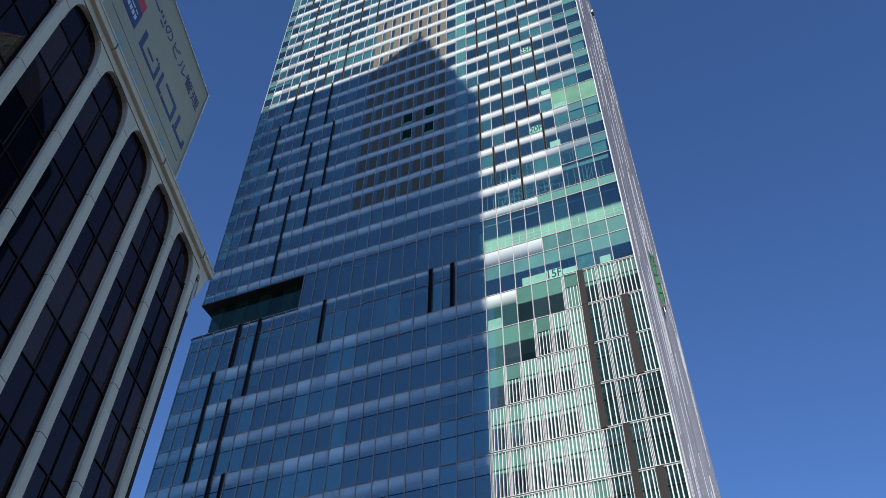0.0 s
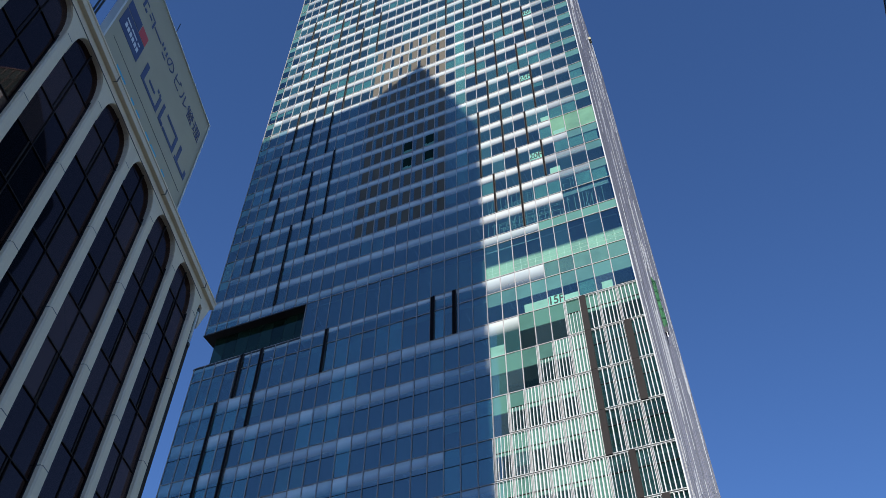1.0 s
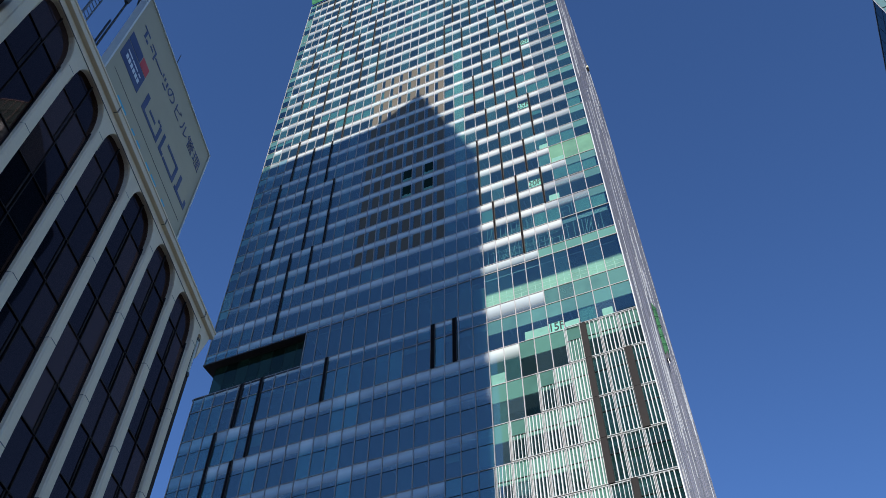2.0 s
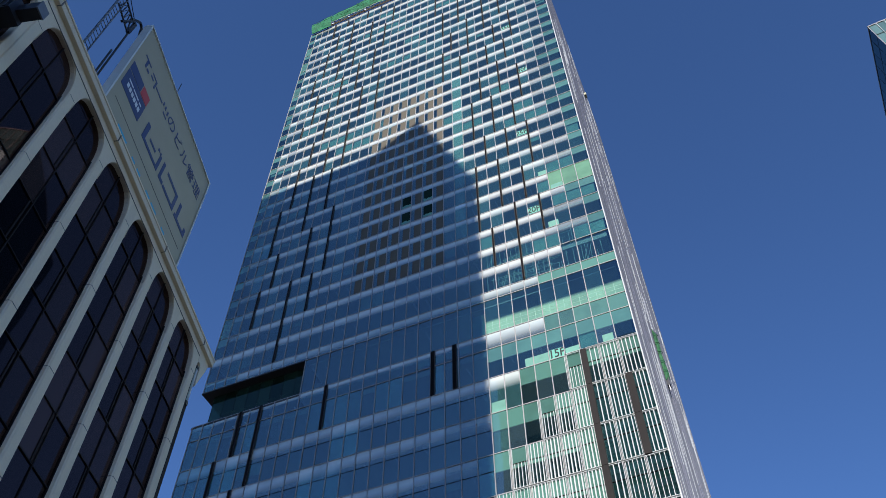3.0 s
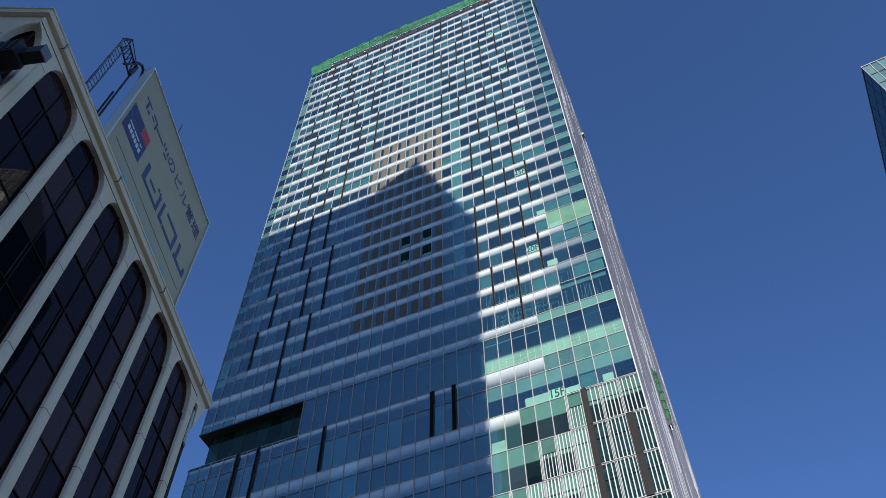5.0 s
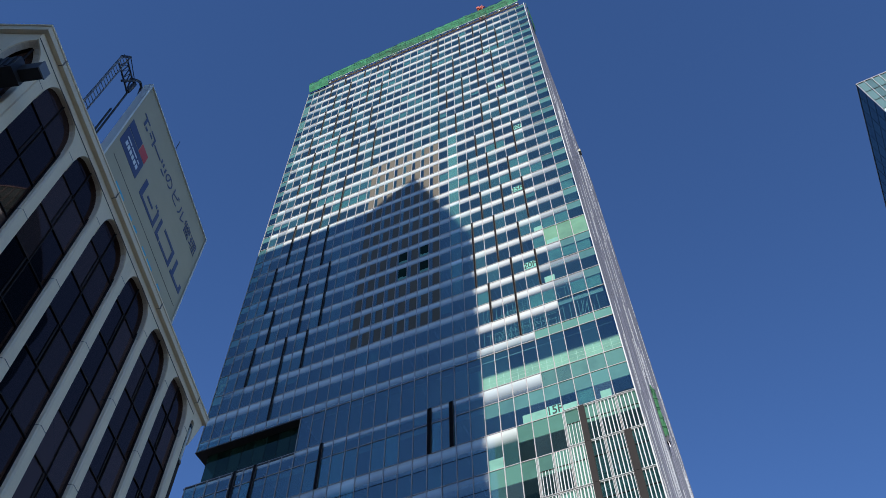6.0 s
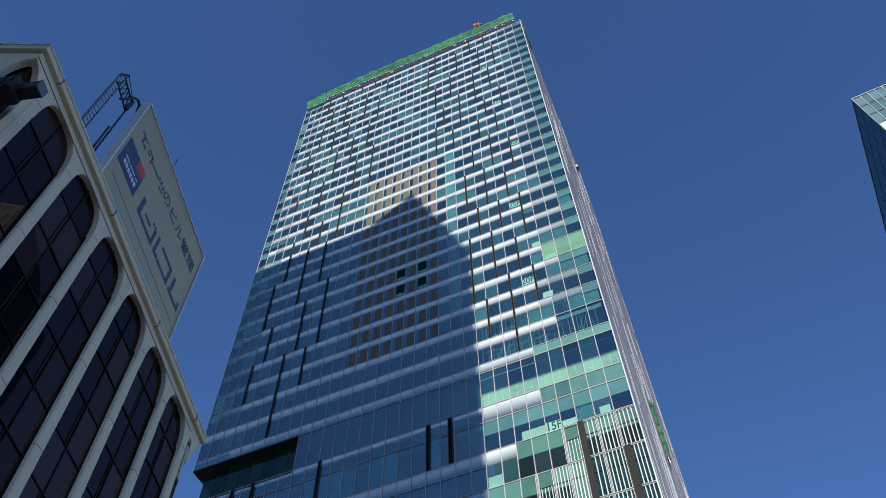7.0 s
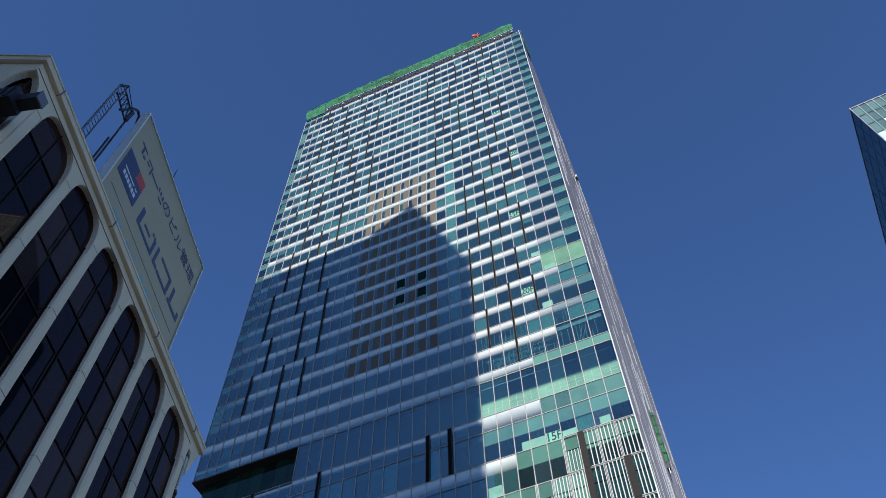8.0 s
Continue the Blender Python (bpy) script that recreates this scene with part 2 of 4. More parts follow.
def pane_mesh(name, w, h, mat, thick=0.03):
    """A pane standing on z = 0, its face towards -y at y = 0, from x = 0 to w; its UVs run from 0 to 1 across its face."""
    verts = [(0, 0, 0), (w, 0, 0), (w, thick, 0), (0, thick, 0), (0, 0, h), (w, 0, h), (w, thick, h), (0, thick, h)]
    uvs = []
    for f in BOX_FACES:
        uvs += [(verts[i][0] / w, verts[i][2] / h) for i in f]
    me = mesh_of(name, verts, list(BOX_FACES), mat, uvs)
    me.materials.append(BARE_GLASS)
    for f in me.polygons:
        f.material_index = 0 if f.index == 2 else 1
    return me


def world_of(ob):
    m = ob.matrix_basis
    if ob.parent:
        m = world_of(ob.parent) @ ob.matrix_parent_inverse @ m
    return m


def part(name, mesh, parent, label="", at=None):
    """A mesh object under a thing; its coordinates are the world's (at: its place in the world)."""
    ob = new(name, mesh)
    ob.parent = parent
    ob.matrix_parent_inverse = world_of(parent).inverted()
    if at is not None:
        ob.matrix_basis = at if isinstance(at, Matrix) else Matrix.Translation(at)
    if label:
        ob["label"] = label
    return ob


def piece(name, mesh, parent, label="", at=(0, 0, 0)):
    """A mesh object under a thing, in the thing's own coordinates."""
    ob = new(name, mesh)
    ob.parent = parent
    ob.matrix_basis = at if isinstance(at, Matrix) else Matrix.Translation(at)
    if label:
        ob["label"] = label
    return ob


def thing(name, m, label, category, group="", kind=""):
    ob = new(name)
    ob.matrix_basis = m
    ob.empty_display_size = 0.5
    return tagged(ob, label, category, group, kind)


def lettering(name, text, mat, m, size, depth=0.004, bold=0.0):
    """Flat raised letters as a mesh; m puts their centre."""
    cu = bpy.data.curves.new(name, "FONT")
    cu.body, cu.size, cu.extrude, cu.align_x, cu.align_y = text, size, depth, "CENTER", "CENTER"
    cu.offset = bold
    tmp = bpy.data.objects.new(name, cu)
    me = bpy.data.meshes.new_from_object(tmp)
    bpy.data.objects.remove(tmp)
    me.materials.clear()
    me.materials.append(mat)
    me.transform(m)
    return me


# ---- ground ----
def build_ground():
    n, size = 40, 3000.0
    verts = [(-size + 2 * size * i / n, -size + 2 * size * j / n, 0.0) for j in range(n + 1) for i in range(n + 1)]
    faces = [(j * (n + 1) + i, j * (n + 1) + i + 1, (j + 1) * (n + 1) + i + 1, (j + 1) * (n + 1) + i) for j in range(n) for i in range(n)]
    tagged(new("ground", mesh_of("ground", verts, faces, ASPHALT)), "grey asphalt street between tall buildings", "ground", kind="structure")


build_ground()

# ---- the glass tower ----
YF = 65.41                                   # its street front lies in the plane y = YF
X_LEFT, X_RIGHT, Y_BACK = -63.4, -5.2, 119.0
FLOOR = 4.3
MULL = [-63.4, -61.75] + [-60.1 + 1.8 * i for i in range(27)] + [-11.52, -9.5, -7.42, -5.2]   # bay lines; bay i runs from MULL[i] to MULL[i + 1]
BAY_M = 23                                   # the bay that starts at x = -22.3
LOW = [1.2, 7.7, 12.8, 17.9, 23.0, 28.1, 33.2, 38.3, 43.4, 48.45, 53.6, 58.7, 64.15, 69.4, 74.1, 76.65, 82.7, 84.35, 88.95]
LEVEL = LOW + [97.55 + FLOOR * (k - 20) for k in range(19, 46)]     # storey lines from the pavement to the roof
I20 = LEVEL.index(97.55)                     # the index of the twentieth floor's line
Z_ROOF = LEVEL[-1]
tower = thing("office_tower", Matrix.Translation((-34.3, 92, 0)), "tall blue-green glass office tower with green netting round its roof", "skyscraper")


def level_index(z):
    return min(range(len(LEVEL)), key=lambda i: abs(LEVEL[i] - z))


I_REC = level_index(76.65)                   # storey with the recessed terrace
I_MECH = level_index(82.7)
RECESS_BAYS = 9                              # bays of the terrace, from the left corner
I_LOUV = level_index(64.15)                  # topmost storey with white fins
LOUV_FROM = {0: 28, 1: 26, 2: 24, 3: 23}     # first bay with fins, storey by storey downwards


def louvered(bay, i):
    d = I_LOUV - i
    return d >= 0 and bay >= LOUV_FROM.get(d, 23)


BROWN_BAYS, BROWN_ROWS = range(12, 20), range(I20 - 1, I20 + 12)
OPEN_BOARDS = {(16, I20 + 2), (16, I20 + 3), (18, I20 + 2), (18, I20 + 3)}
rng = random.Random(7)


def pane_kind(bay, i):
    z = LEVEL[i]
    right = bay - BAY_M
    floor_no = i - I20 + 20
    if i >= I20 - 2:
        if bay >= 23 and i < I20:
            return FRIT if bay < 28 else FRIT_MID if bay == 28 else FRIT_DIM if bay < 31 else GREEN_HIGH
        if bay in (29, 30, 31) and i == I20 + 1:
            return LIME
        if bay >= 31:
            return GREEN_HIGH if rng.random() < 0.9 else TEAL
        if bay == 29:
            return FRIT_MID if rng.random() < 0.85 else FRIT_TEAL
        if bay == 30:
            return FRIT_MID if rng.random() < 0.45 else FRIT_SOFT if rng.random() < 0.5 else GREEN_HIGH
        if bay == 0:
            return GREEN_HIGH if rng.random() < 0.7 else TEAL
        # sun and shade put into the pane choice: stronger print above, weaker in the shadow
        if bay in (1, 2):
            return (FRIT_MID if rng.random() < 0.75 else FRIT_TEAL) if floor_no > 27 else FRIT_SOFT if rng.random() < 0.6 else FRIT_WEAK
        if bay in (21,) and 20 <= floor_no <= 31:
            return FRIT_GREEN
        if bay in (10, 22) and 23 <= floor_no <= 28 and rng.random() < 0.6:
            return FRIT_TEAL
        # sunny floors get more teal bodies, painted in for a sunlit inside
        chance = 0.42 if floor_no in (32, 33, 36, 37, 25, 26) and bay > 9 else (0.2 if floor_no > 27 or bay > 22 else 0.12)
        if floor_no < 24 and bay < 10:
            chance = 0.25
        return FRIT_TEAL if rng.random() < chance else FRIT
    if louvered(bay, i):
        d = I_LOUV - i
        if bay == 28:
            return FIN_GREEN if d < 6 else FIN_TEAL
        if bay > 28:
            return LOUV_GREEN if d == 0 else FIN_TEAL
        if d >= 3 and bay < 25:
            return GREEN_CLEAR if bay == 24 else FIN_GREEN if rng.random() < 0.3 else GREEN_CLEAR
        return LOUV_GREEN
    if i == I_MECH:
        return (FRIT_FULL if right < 4 else GREEN_FULL) if right >= 0 else (FRIT_FULL if bay > 2 else FRIT_WEAK)
    if z > 82.0:
        return FRIT if bay < 29 else CLEAR
    if i == I_REC:
        return GREEN_LOW if right >= 0 else CLEAR
    if i == level_index(69.4) and right < 0:
        return (TEAL_DEEP if rng.random() < 0.5 else CLEAR) if bay > 2 else TEAL_DEEP
    if i == level_index(74.1):
        return ((FRIT_FULL if right >= 0 else FRIT) if right < 4 else TEAL) if bay > 1 else FRIT_WEAK
    if right >= 0:
        if i == level_index(69.4):
            return GREEN_CLEAR
        return FRIT_TEAL if right < (2 if i == I_LOUV else 0) else GREEN_CLEAR
    if bay <= 2:
        return FRIT_WEAK
    if z > 68 and bay < 13 and rng.random() < 0.5:
        return FRIT_TEAL
    if -6 < right <= -4 and z < 60:
        return FRIT_MID
    if right > -4 and z < 60:
        return FRIT_DIM if rng.random() < 0.75 else TEAL_DEEP
    return FRIT_TEAL_REFLECTION if rng.random() < (0.4 if bay < 14 else 0.12) else FRIT_SHADED


def build_tower_glass():
    cache = {}
    far = {}
    near = []
    for i in range(len(LEVEL) - 1):
        for bay in range(len(MULL) - 1):
            if i == I_REC and bay < RECESS_BAYS:
                continue
            mat = pane_kind(bay, i)
            x0, x1, z0, z1 = MULL[bay], MULL[bay + 1], LEVEL[i], LEVEL[i + 1]
            if 10 <= i <= 18 and len(near) < 298:
                key = (round(x1 - x0, 2), round(z1 - z0, 2), mat.name)
                if key not in cache:
                    cache[key] = pane_mesh("pane", x1 - x0, z1 - z0, mat)
                near.append(part("pane", cache[key], tower, at=(x0, YF, z0)))
            else:
                far.setdefault(mat.name, (mat, []))[1].append((x0, x1, z0, z1))
    for mat, cells in far.values():
        verts, faces, uvs = [], [], []
        for x0, x1, z0, z1 in cells:
            k = len(verts)
            verts += [(x0, YF, z0), (x1, YF, z0), (x1, YF, z1), (x0, YF, z1)]
            faces.append((k, k + 1, k + 2, k + 3))
            uvs += [(0, 0), (1, 0), (1, 1), (0, 1)]
        ob = part("upper_panes", mesh_of("upper_panes", verts, faces, mat, uvs), tower)
        ob["kind"] = "stuff"


def build_tower_grid():
    for n, x in enumerate(MULL):
        pieces = [(0.0, Z_ROOF)]
        if n < RECESS_BAYS:
            pieces = [(0.0, LEVEL[I_REC]), (LEVEL[I_REC + 1], Z_ROOF)]
        for z0, z1 in pieces:
            part("mullion", boxes_mesh("mullion", [(x - 0.043, x + 0.043, YF - 0.11, YF - 0.002, z0, z1)], ALU), tower)
    for i, z in enumerate(LEVEL):
        x0 = MULL[0]
        part("transom", boxes_mesh("transom", [(x0 - 0.03, X_RIGHT, YF - 0.075, YF - 0.003, z - 0.045, z + 0.045)], ALU), tower)
    for i in range(4, I_LOUV + 1):
        z = LEVEL[i] + 0.59 * (LEVEL[i + 1] - LEVEL[i])
        part("shadow_gap", boxes_mesh("shadow_gap", [(MULL[0], MULL[BAY_M], YF - 0.02, YF - 0.004, z - 0.05, z + 0.02)], SLOT), tower)
    part("corner_fin", boxes_mesh("corner_fin", [(X_RIGHT - 0.02, X_RIGHT + 0.1, YF - 0.22, YF + 0.06, 0, Z_ROOF + 0.5)], WHITE_FIN), tower, "white vertical corner fin")


def build_tower_body():
    for i, z in enumerate(LEVEL[1:], 1):
        y0 = YF + 0.25
        if i == I_MECH:
            part("floor_slab", boxes_mesh("floor_slab", [(MULL[RECESS_BAYS], X_RIGHT - 0.4, y0 + 0.6, 75.5, z - 0.3, z - 0.1), (X_LEFT + 0.4, MULL[RECESS_BAYS], YF + 4.3, 75.5, z - 0.5, z - 0.1)], CEILING), tower)
        elif i in (I_REC, I_REC + 1):
            part("floor_slab", boxes_mesh("floor_slab", [(MULL[RECESS_BAYS], X_RIGHT - 0.4, y0, 75.5, z - 0.9, z - 0.1), (X_LEFT + 0.4, MULL[RECESS_BAYS], YF + 4.3, 75.5, z - 0.5, z - 0.1)], CEILING), tower)
        else:
            part("floor_slab", boxes_mesh("floor_slab", [(X_LEFT + 0.4, X_RIGHT - 0.4, y0, 75.5, z - 0.9, z - 0.1)], CEILING), tower)
    part("core", boxes_mesh("core", [(X_LEFT + 0.5, X_RIGHT - 0.5, 75.5, Y_BACK - 0.6, 0, Z_ROOF - 0.5)], CORE), tower)
    part("rear_wall", boxes_mesh("rear_wall", [(X_LEFT, X_RIGHT, Y_BACK - 0.5, Y_BACK, 0, Z_ROOF)], FAR_WALL), tower)
    part("left_wall", boxes_mesh("left_wall", [(X_LEFT, X_LEFT + 0.3, YF + 4.2, Y_BACK - 0.5, 0, Z_ROOF), (X_LEFT, X_LEFT + 0.3, YF + 0.05, YF + 4.2, 0, LEVEL[I_REC] - 0.3), (X_LEFT, X_LEFT + 0.3, YF + 0.05, YF + 4.2, LEVEL[I_REC + 1], Z_ROOF)], BLUE_GLASS), tower)
    part("right_wall", boxes_mesh("right_wall", [(X_RIGHT - 0.3, X_RIGHT, YF + 0.1, Y_BACK - 0.5, 0, Z_ROOF)], SIDE_GLASS), tower)
    part("roof_slab", boxes_mesh("roof_slab", [(X_LEFT, X_RIGHT, YF, Y_BACK, Z_ROOF, Z_ROOF + 0.35)], CONCRETE), tower)


def build_terrace():
    z0, z1 = LEVEL[I_REC], LEVEL[I_REC + 1]
    x1 = MULL[RECESS_BAYS]
    part("terrace_soffit", boxes_mesh("terrace_soffit", [(X_LEFT - 0.1, x1, YF - 0.15, YF + 4.2, z1 - 0.25, z1 - 0.05)], SOFFIT), tower, "dark metal soffit over the recessed terrace")
    part("terrace_deck", boxes_mesh("terrace_deck", [(X_LEFT - 0.25, x1, YF - 0.05, YF + 4.2, z0 - 0.3, z0 - 0.05)], SOFFIT), tower)
    n = 8
    for k in range(n):
        xa = X_LEFT + 1.3 + (x1 - X_LEFT - 1.3) * k / n
        xb = X_LEFT + 1.3 + (x1 - X_LEFT - 1.3) * (k + 1) / n
        part("terrace_pane", pane_mesh("terrace_pane", xb - xa - 0.06, z1 - z0 - 0.26, DEEP), tower, at=(xa, YF + 1.0, z0))
        part("terrace_post", boxes_mesh("terrace_post", [(xa - 0.05, xa, YF + 1.0, YF + 1.06, z0, z1 - 0.26)], SLOT), tower)
    part("terrace_end_wall", boxes_mesh("terrace_end_wall", [(x1 - 0.02, x1 + 0.06, YF + 0.05, YF + 2.6, z0, z1 - 0.35)], SOFFIT), tower)


# vents: bay line, storey of the twentieth-floor count, storeys high
VENTS_TOP = [(4, 43, 2), (5, 41, 2), (7, 40, 4), (4, 38, 3), (6, 37, 3), (8, 38, 2), (9, 35, 3), (7, 34, 3), (3, 36, 2), (4, 33, 3), (6, 31, 3), (9, 30, 2), (10, 32, 3), (11, 36, 3), (12, 32, 4), (6, 44, 1), (9, 44, 1), (10, 40, 3), (12, 39, 3), (13, 42, 2), (11, 44, 1), (19, 40, 3), (20, 37, 3), (22, 38, 3), (21, 35, 2), (20, 32, 3)]
VENTS_MID = [(22, 32, 2), (20, 43, 2), (23, 41, 3), (25, 43, 2), (27, 43, 2), (26, 40, 3), (28, 40, 3), (23, 34, 4), (25, 36, 4), (27, 37, 3), (26, 34, 2), (28, 34, 3), (25, 32, 2), (27, 32, 2), (26, 29, 3), (28, 28, 3), (24, 29, 2), (25, 26, 3), (27, 26, 2), (23, 26, 3), (24, 24, 2), (26, 24, 2), (28, 23, 3), (25, 21, 3), (27, 21, 2), (23, 20, 4), (28, 19, 2)]
VENTS_LOW = [(26, 17, 4), (24, 18, 2), (5, 29, 2), (7, 28, 2), (9, 28, 2), (4, 26, 3), (6, 24, 4), (8, 25, 3), (3, 23, 3), (7, 21, 3), (9, 21, 4), (4, 21, 2), (3, 19, 2), (6, 17, 4), (8, 19, 2), (3, 32, 1), (20, 42, 1)]


STRIPS = ((-11.24, 0.31, 48.45, 69.4), (-7.04, 0.36, 53.6, 64.15), (-9.2, 0.30, 38.3, 48.45), (-7.07, 0.34, 33.2, 43.4))   # middle, half width, foot and head


def vent(x, z0, z1, w=0.22):
    """A dark ventilation slot: a back plate between two cheeks."""
    slot = part("vent_slot", boxes_mesh("vent_slot", [(x - w / 2, x + w / 2, YF - 0.125, YF - 0.006, z0, z1)], SLOT), tower, "dark recessed ventilation slot")
    for a in (x - w / 2 - 0.03, x + w / 2):
        part("vent_cheek", boxes_mesh("vent_cheek", [(a, a + 0.03, YF - 0.2, YF - 0.006, z0, z1)], CHEEK), slot, "thin brown metal edge")
    return slot


def build_vents():
    for line, storey, count in VENTS_TOP + VENTS_MID + VENTS_LOW:
        i = I20 + storey - 20
        vent(MULL[line] + 0.1, LEVEL[i], LEVEL[min(i + count, len(LEVEL) - 1)])
    for x, a, b in ((-56.0, 69.4, 76.65), (-53.05, 64.15, 76.65), (-58.3, 53.6, 69.4), (-54.85, 48.45, 64.15), (-53.2, 43.4, 53.6), (-43.7, 69.4, 76.65), (-29.2, 69.4, 76.65), (-26.4, 69.4, 76.65)):
        vent(x, LEVEL[level_index(a)], LEVEL[level_index(b)], 0.46 if x > -30 else 0.36)
    for x, half, a, b in STRIPS:
        z0, z1 = LEVEL[level_index(a)], LEVEL[level_index(b)]
        strip = part("dark_strip", boxes_mesh("dark_strip", [(x - half, x + half, YF - 0.3, YF - 0.008, z0, z1)], STRIP), tower, "brown-grey vertical metal strip")
        for z in LEVEL:
            if z0 < z < z1:
                part("strip_joint", boxes_mesh("strip_joint", [(x - half - 0.003, x + half + 0.003, YF - 0.304, YF - 0.02, z - 0.03, z + 0.03)], SLOT), strip)


def build_boards():
    meshes = {}
    for i in BROWN_ROWS:
        for bay in BROWN_BAYS:
            x0, x1, z0 = MULL[bay] + 0.62, MULL[bay + 1] - 0.05, LEVEL[i] + 0.07
            h = FLOOR * 0.66
            if (bay, i) in OPEN_BOARDS:
                w = x1 - x0 + 0.32
                # flat dark sheet on the glass stands in for the shaded opening
                part("open_window", boxes_mesh("open_window", [(x1 - w, x1, YF - 0.012, YF - 0.005, z0, z0 + h + 0.1)], OPEN_DARK), tower, "open window, its shaded inside drawn as a dark green sheet")
                lumps = [(x1 - w + w * q / 5, x1 - w + w * (q + 1) / 5, YF - 0.05, YF - 0.013, z0, z0 + 0.62 + 0.32 * noise.noise((bay * 3.1 + q * 0.6, i, 0))) for q in range(5)]
                part("sill_sheet", boxes_mesh("sill_sheet", lumps, SHEET_GREEN), tower, "pale green sheet bunched at the foot of the open window")
                continue
            key = round(x1 - x0, 2)
            if key not in meshes:
                w = x1 - x0
                meshes[key] = boxes_mesh("board", [(0, w, 0, 0.03, 0, h), (0, w, -0.02, 0, 0, 0.08), (0, w, -0.02, 0, h - 0.08, h), (0, 0.06, -0.02, 0, 0.08, h - 0.08), (w - 0.06, w, -0.02, 0, 0.08, h - 0.08)], BOARD)
            part("board", meshes[key], tower, at=(x0, YF - 0.035, z0))


def build_fin_trays():
    """Pale cross rails that carry the fins, storey by storey, with a thin rail half way."""
    for i in range(level_index(33.2), I_LOUV + 2):
        bays = [b for b in range(BAY_M, len(MULL) - 1) if louvered(b, min(i, I_LOUV))]
        x0 = MULL[bays[0]]
        for dz in (-0.10, 0.10):
            part("fin_rail", boxes_mesh("fin_rail", [(x0, X_RIGHT, YF - 0.20, YF - 0.08, LEVEL[i] + dz - 0.022, LEVEL[i] + dz + 0.022)], WHITE_FIN), tower)
        if i <= I_LOUV:
            z = LEVEL[i] + 0.62 * (LEVEL[i + 1] - LEVEL[i])
            part("mid_rail", boxes_mesh("mid_rail", [(x0, X_RIGHT, YF - 0.06, YF - 0.004, z - 0.04, z + 0.04)], SLOT), tower)
        for b in bays:
            if i <= I_LOUV:
                for dx in (-0.13, 0.13):
                    part("fin_post", boxes_mesh("fin_post", [(MULL[b] + dx - 0.02, MULL[b] + dx + 0.02, YF - 0.19, YF - 0.02, LEVEL[i] + 0.13, LEVEL[i + 1] - 0.13)], WHITE_FIN), tower)


def fin_layout(bay, i):
    """The fins of one bay: their width, and how far up the storey they reach."""
    d = I_LOUV - i
    first = LOUV_FROM.get(d, 23)
    if bay == first and d < 3:
        return 0.06, 0.60
    if bay == first + 1 and d < 3:
        return 0.085, 1.0
    if d >= 3 and bay < 25:
        return 0.055, 1.0
    if (d == 3 and bay >= 30) or (d == 4 and bay in (29, 30)) or (d >= 5 and bay in (28, 29)):
        return 0.055, 1.0
    return 0.115 if bay < 29 else 0.095, 1.0


def build_fins():
    """White vertical fins in front of the lower glass, four to a bay."""
    cache = {}
    for i in range(level_index(33.2), I_LOUV + 1):
        for bay in range(BAY_M, len(MULL) - 1):
            if not louvered(bay, i):
                continue
            w, reach = fin_layout(bay, i)
            z0, h = LEVEL[i] + 0.13, (LEVEL[i + 1] - LEVEL[i] - 0.26) * reach
            x0, x1 = MULL[bay], MULL[bay + 1]
            for x, half, a, b in STRIPS:
                if x0 < x < x1 and a - 0.5 < z0 < b:
                    x0 = x + half - 0.1
            count = max(2, round((x1 - x0) / (0.38 if bay < 29 else 0.44)) - 1)
            for k in range(count):
                x = x0 + (x1 - x0) * (k + 1) / (count + 1)
                key = (w, round(h, 2))
                if key not in cache:
                    cache[key] = boxes_mesh("fin", [(-w / 2, w / 2, -0.15, -0.05, 0, h)], WHITE_FIN)
                part("fin", cache[key], tower, at=(x, YF - 0.01, z0))


def build_side_fins():
    """Dense upright fins along the side street front, some of them pale."""
    y, k = YF + 0.6, 0
    r = random.Random(3)
    grey = [boxes_mesh("side_fin", [(0, 0.16, -0.04, 0.04, 0, Z_ROOF)], m) for m in (LILAC, LILAC_PALE, LILAC_DARK)]
    while y < Y_BACK - 0.3:
        part("side_fin", grey[r.choice((0, 0, 2, 2, 2, 1))], tower, at=(X_RIGHT + 0.002, y, 0))
        y += 0.36
    for dy, z0, z1 in ((0.5, 52, 66), (1.3, 40, 58), (2.2, 28, 50), (3.4, 26, 45)):
        part("white_side_fin", boxes_mesh("white_side_fin", [(X_RIGHT + 0.162, X_RIGHT + 0.185, YF + dy - 0.05, YF + dy + 0.05, z0, z1)], WHITE_FIN), tower, "white upright fin near the corner")
    for k in range(90):
        yy = YF + 3 + r.random() * (Y_BACK - YF - 4)
        z0 = 30 + r.random() * 165
        h = FLOOR * r.choice((2, 3, 4, 5))
        part("pale_fin", boxes_mesh("pale_fin", [(X_RIGHT + 0.01, X_RIGHT + 0.2, yy - 0.035, yy + 0.035, z0, min(z0 + h, Z_ROOF))], PALE_FIN), tower)


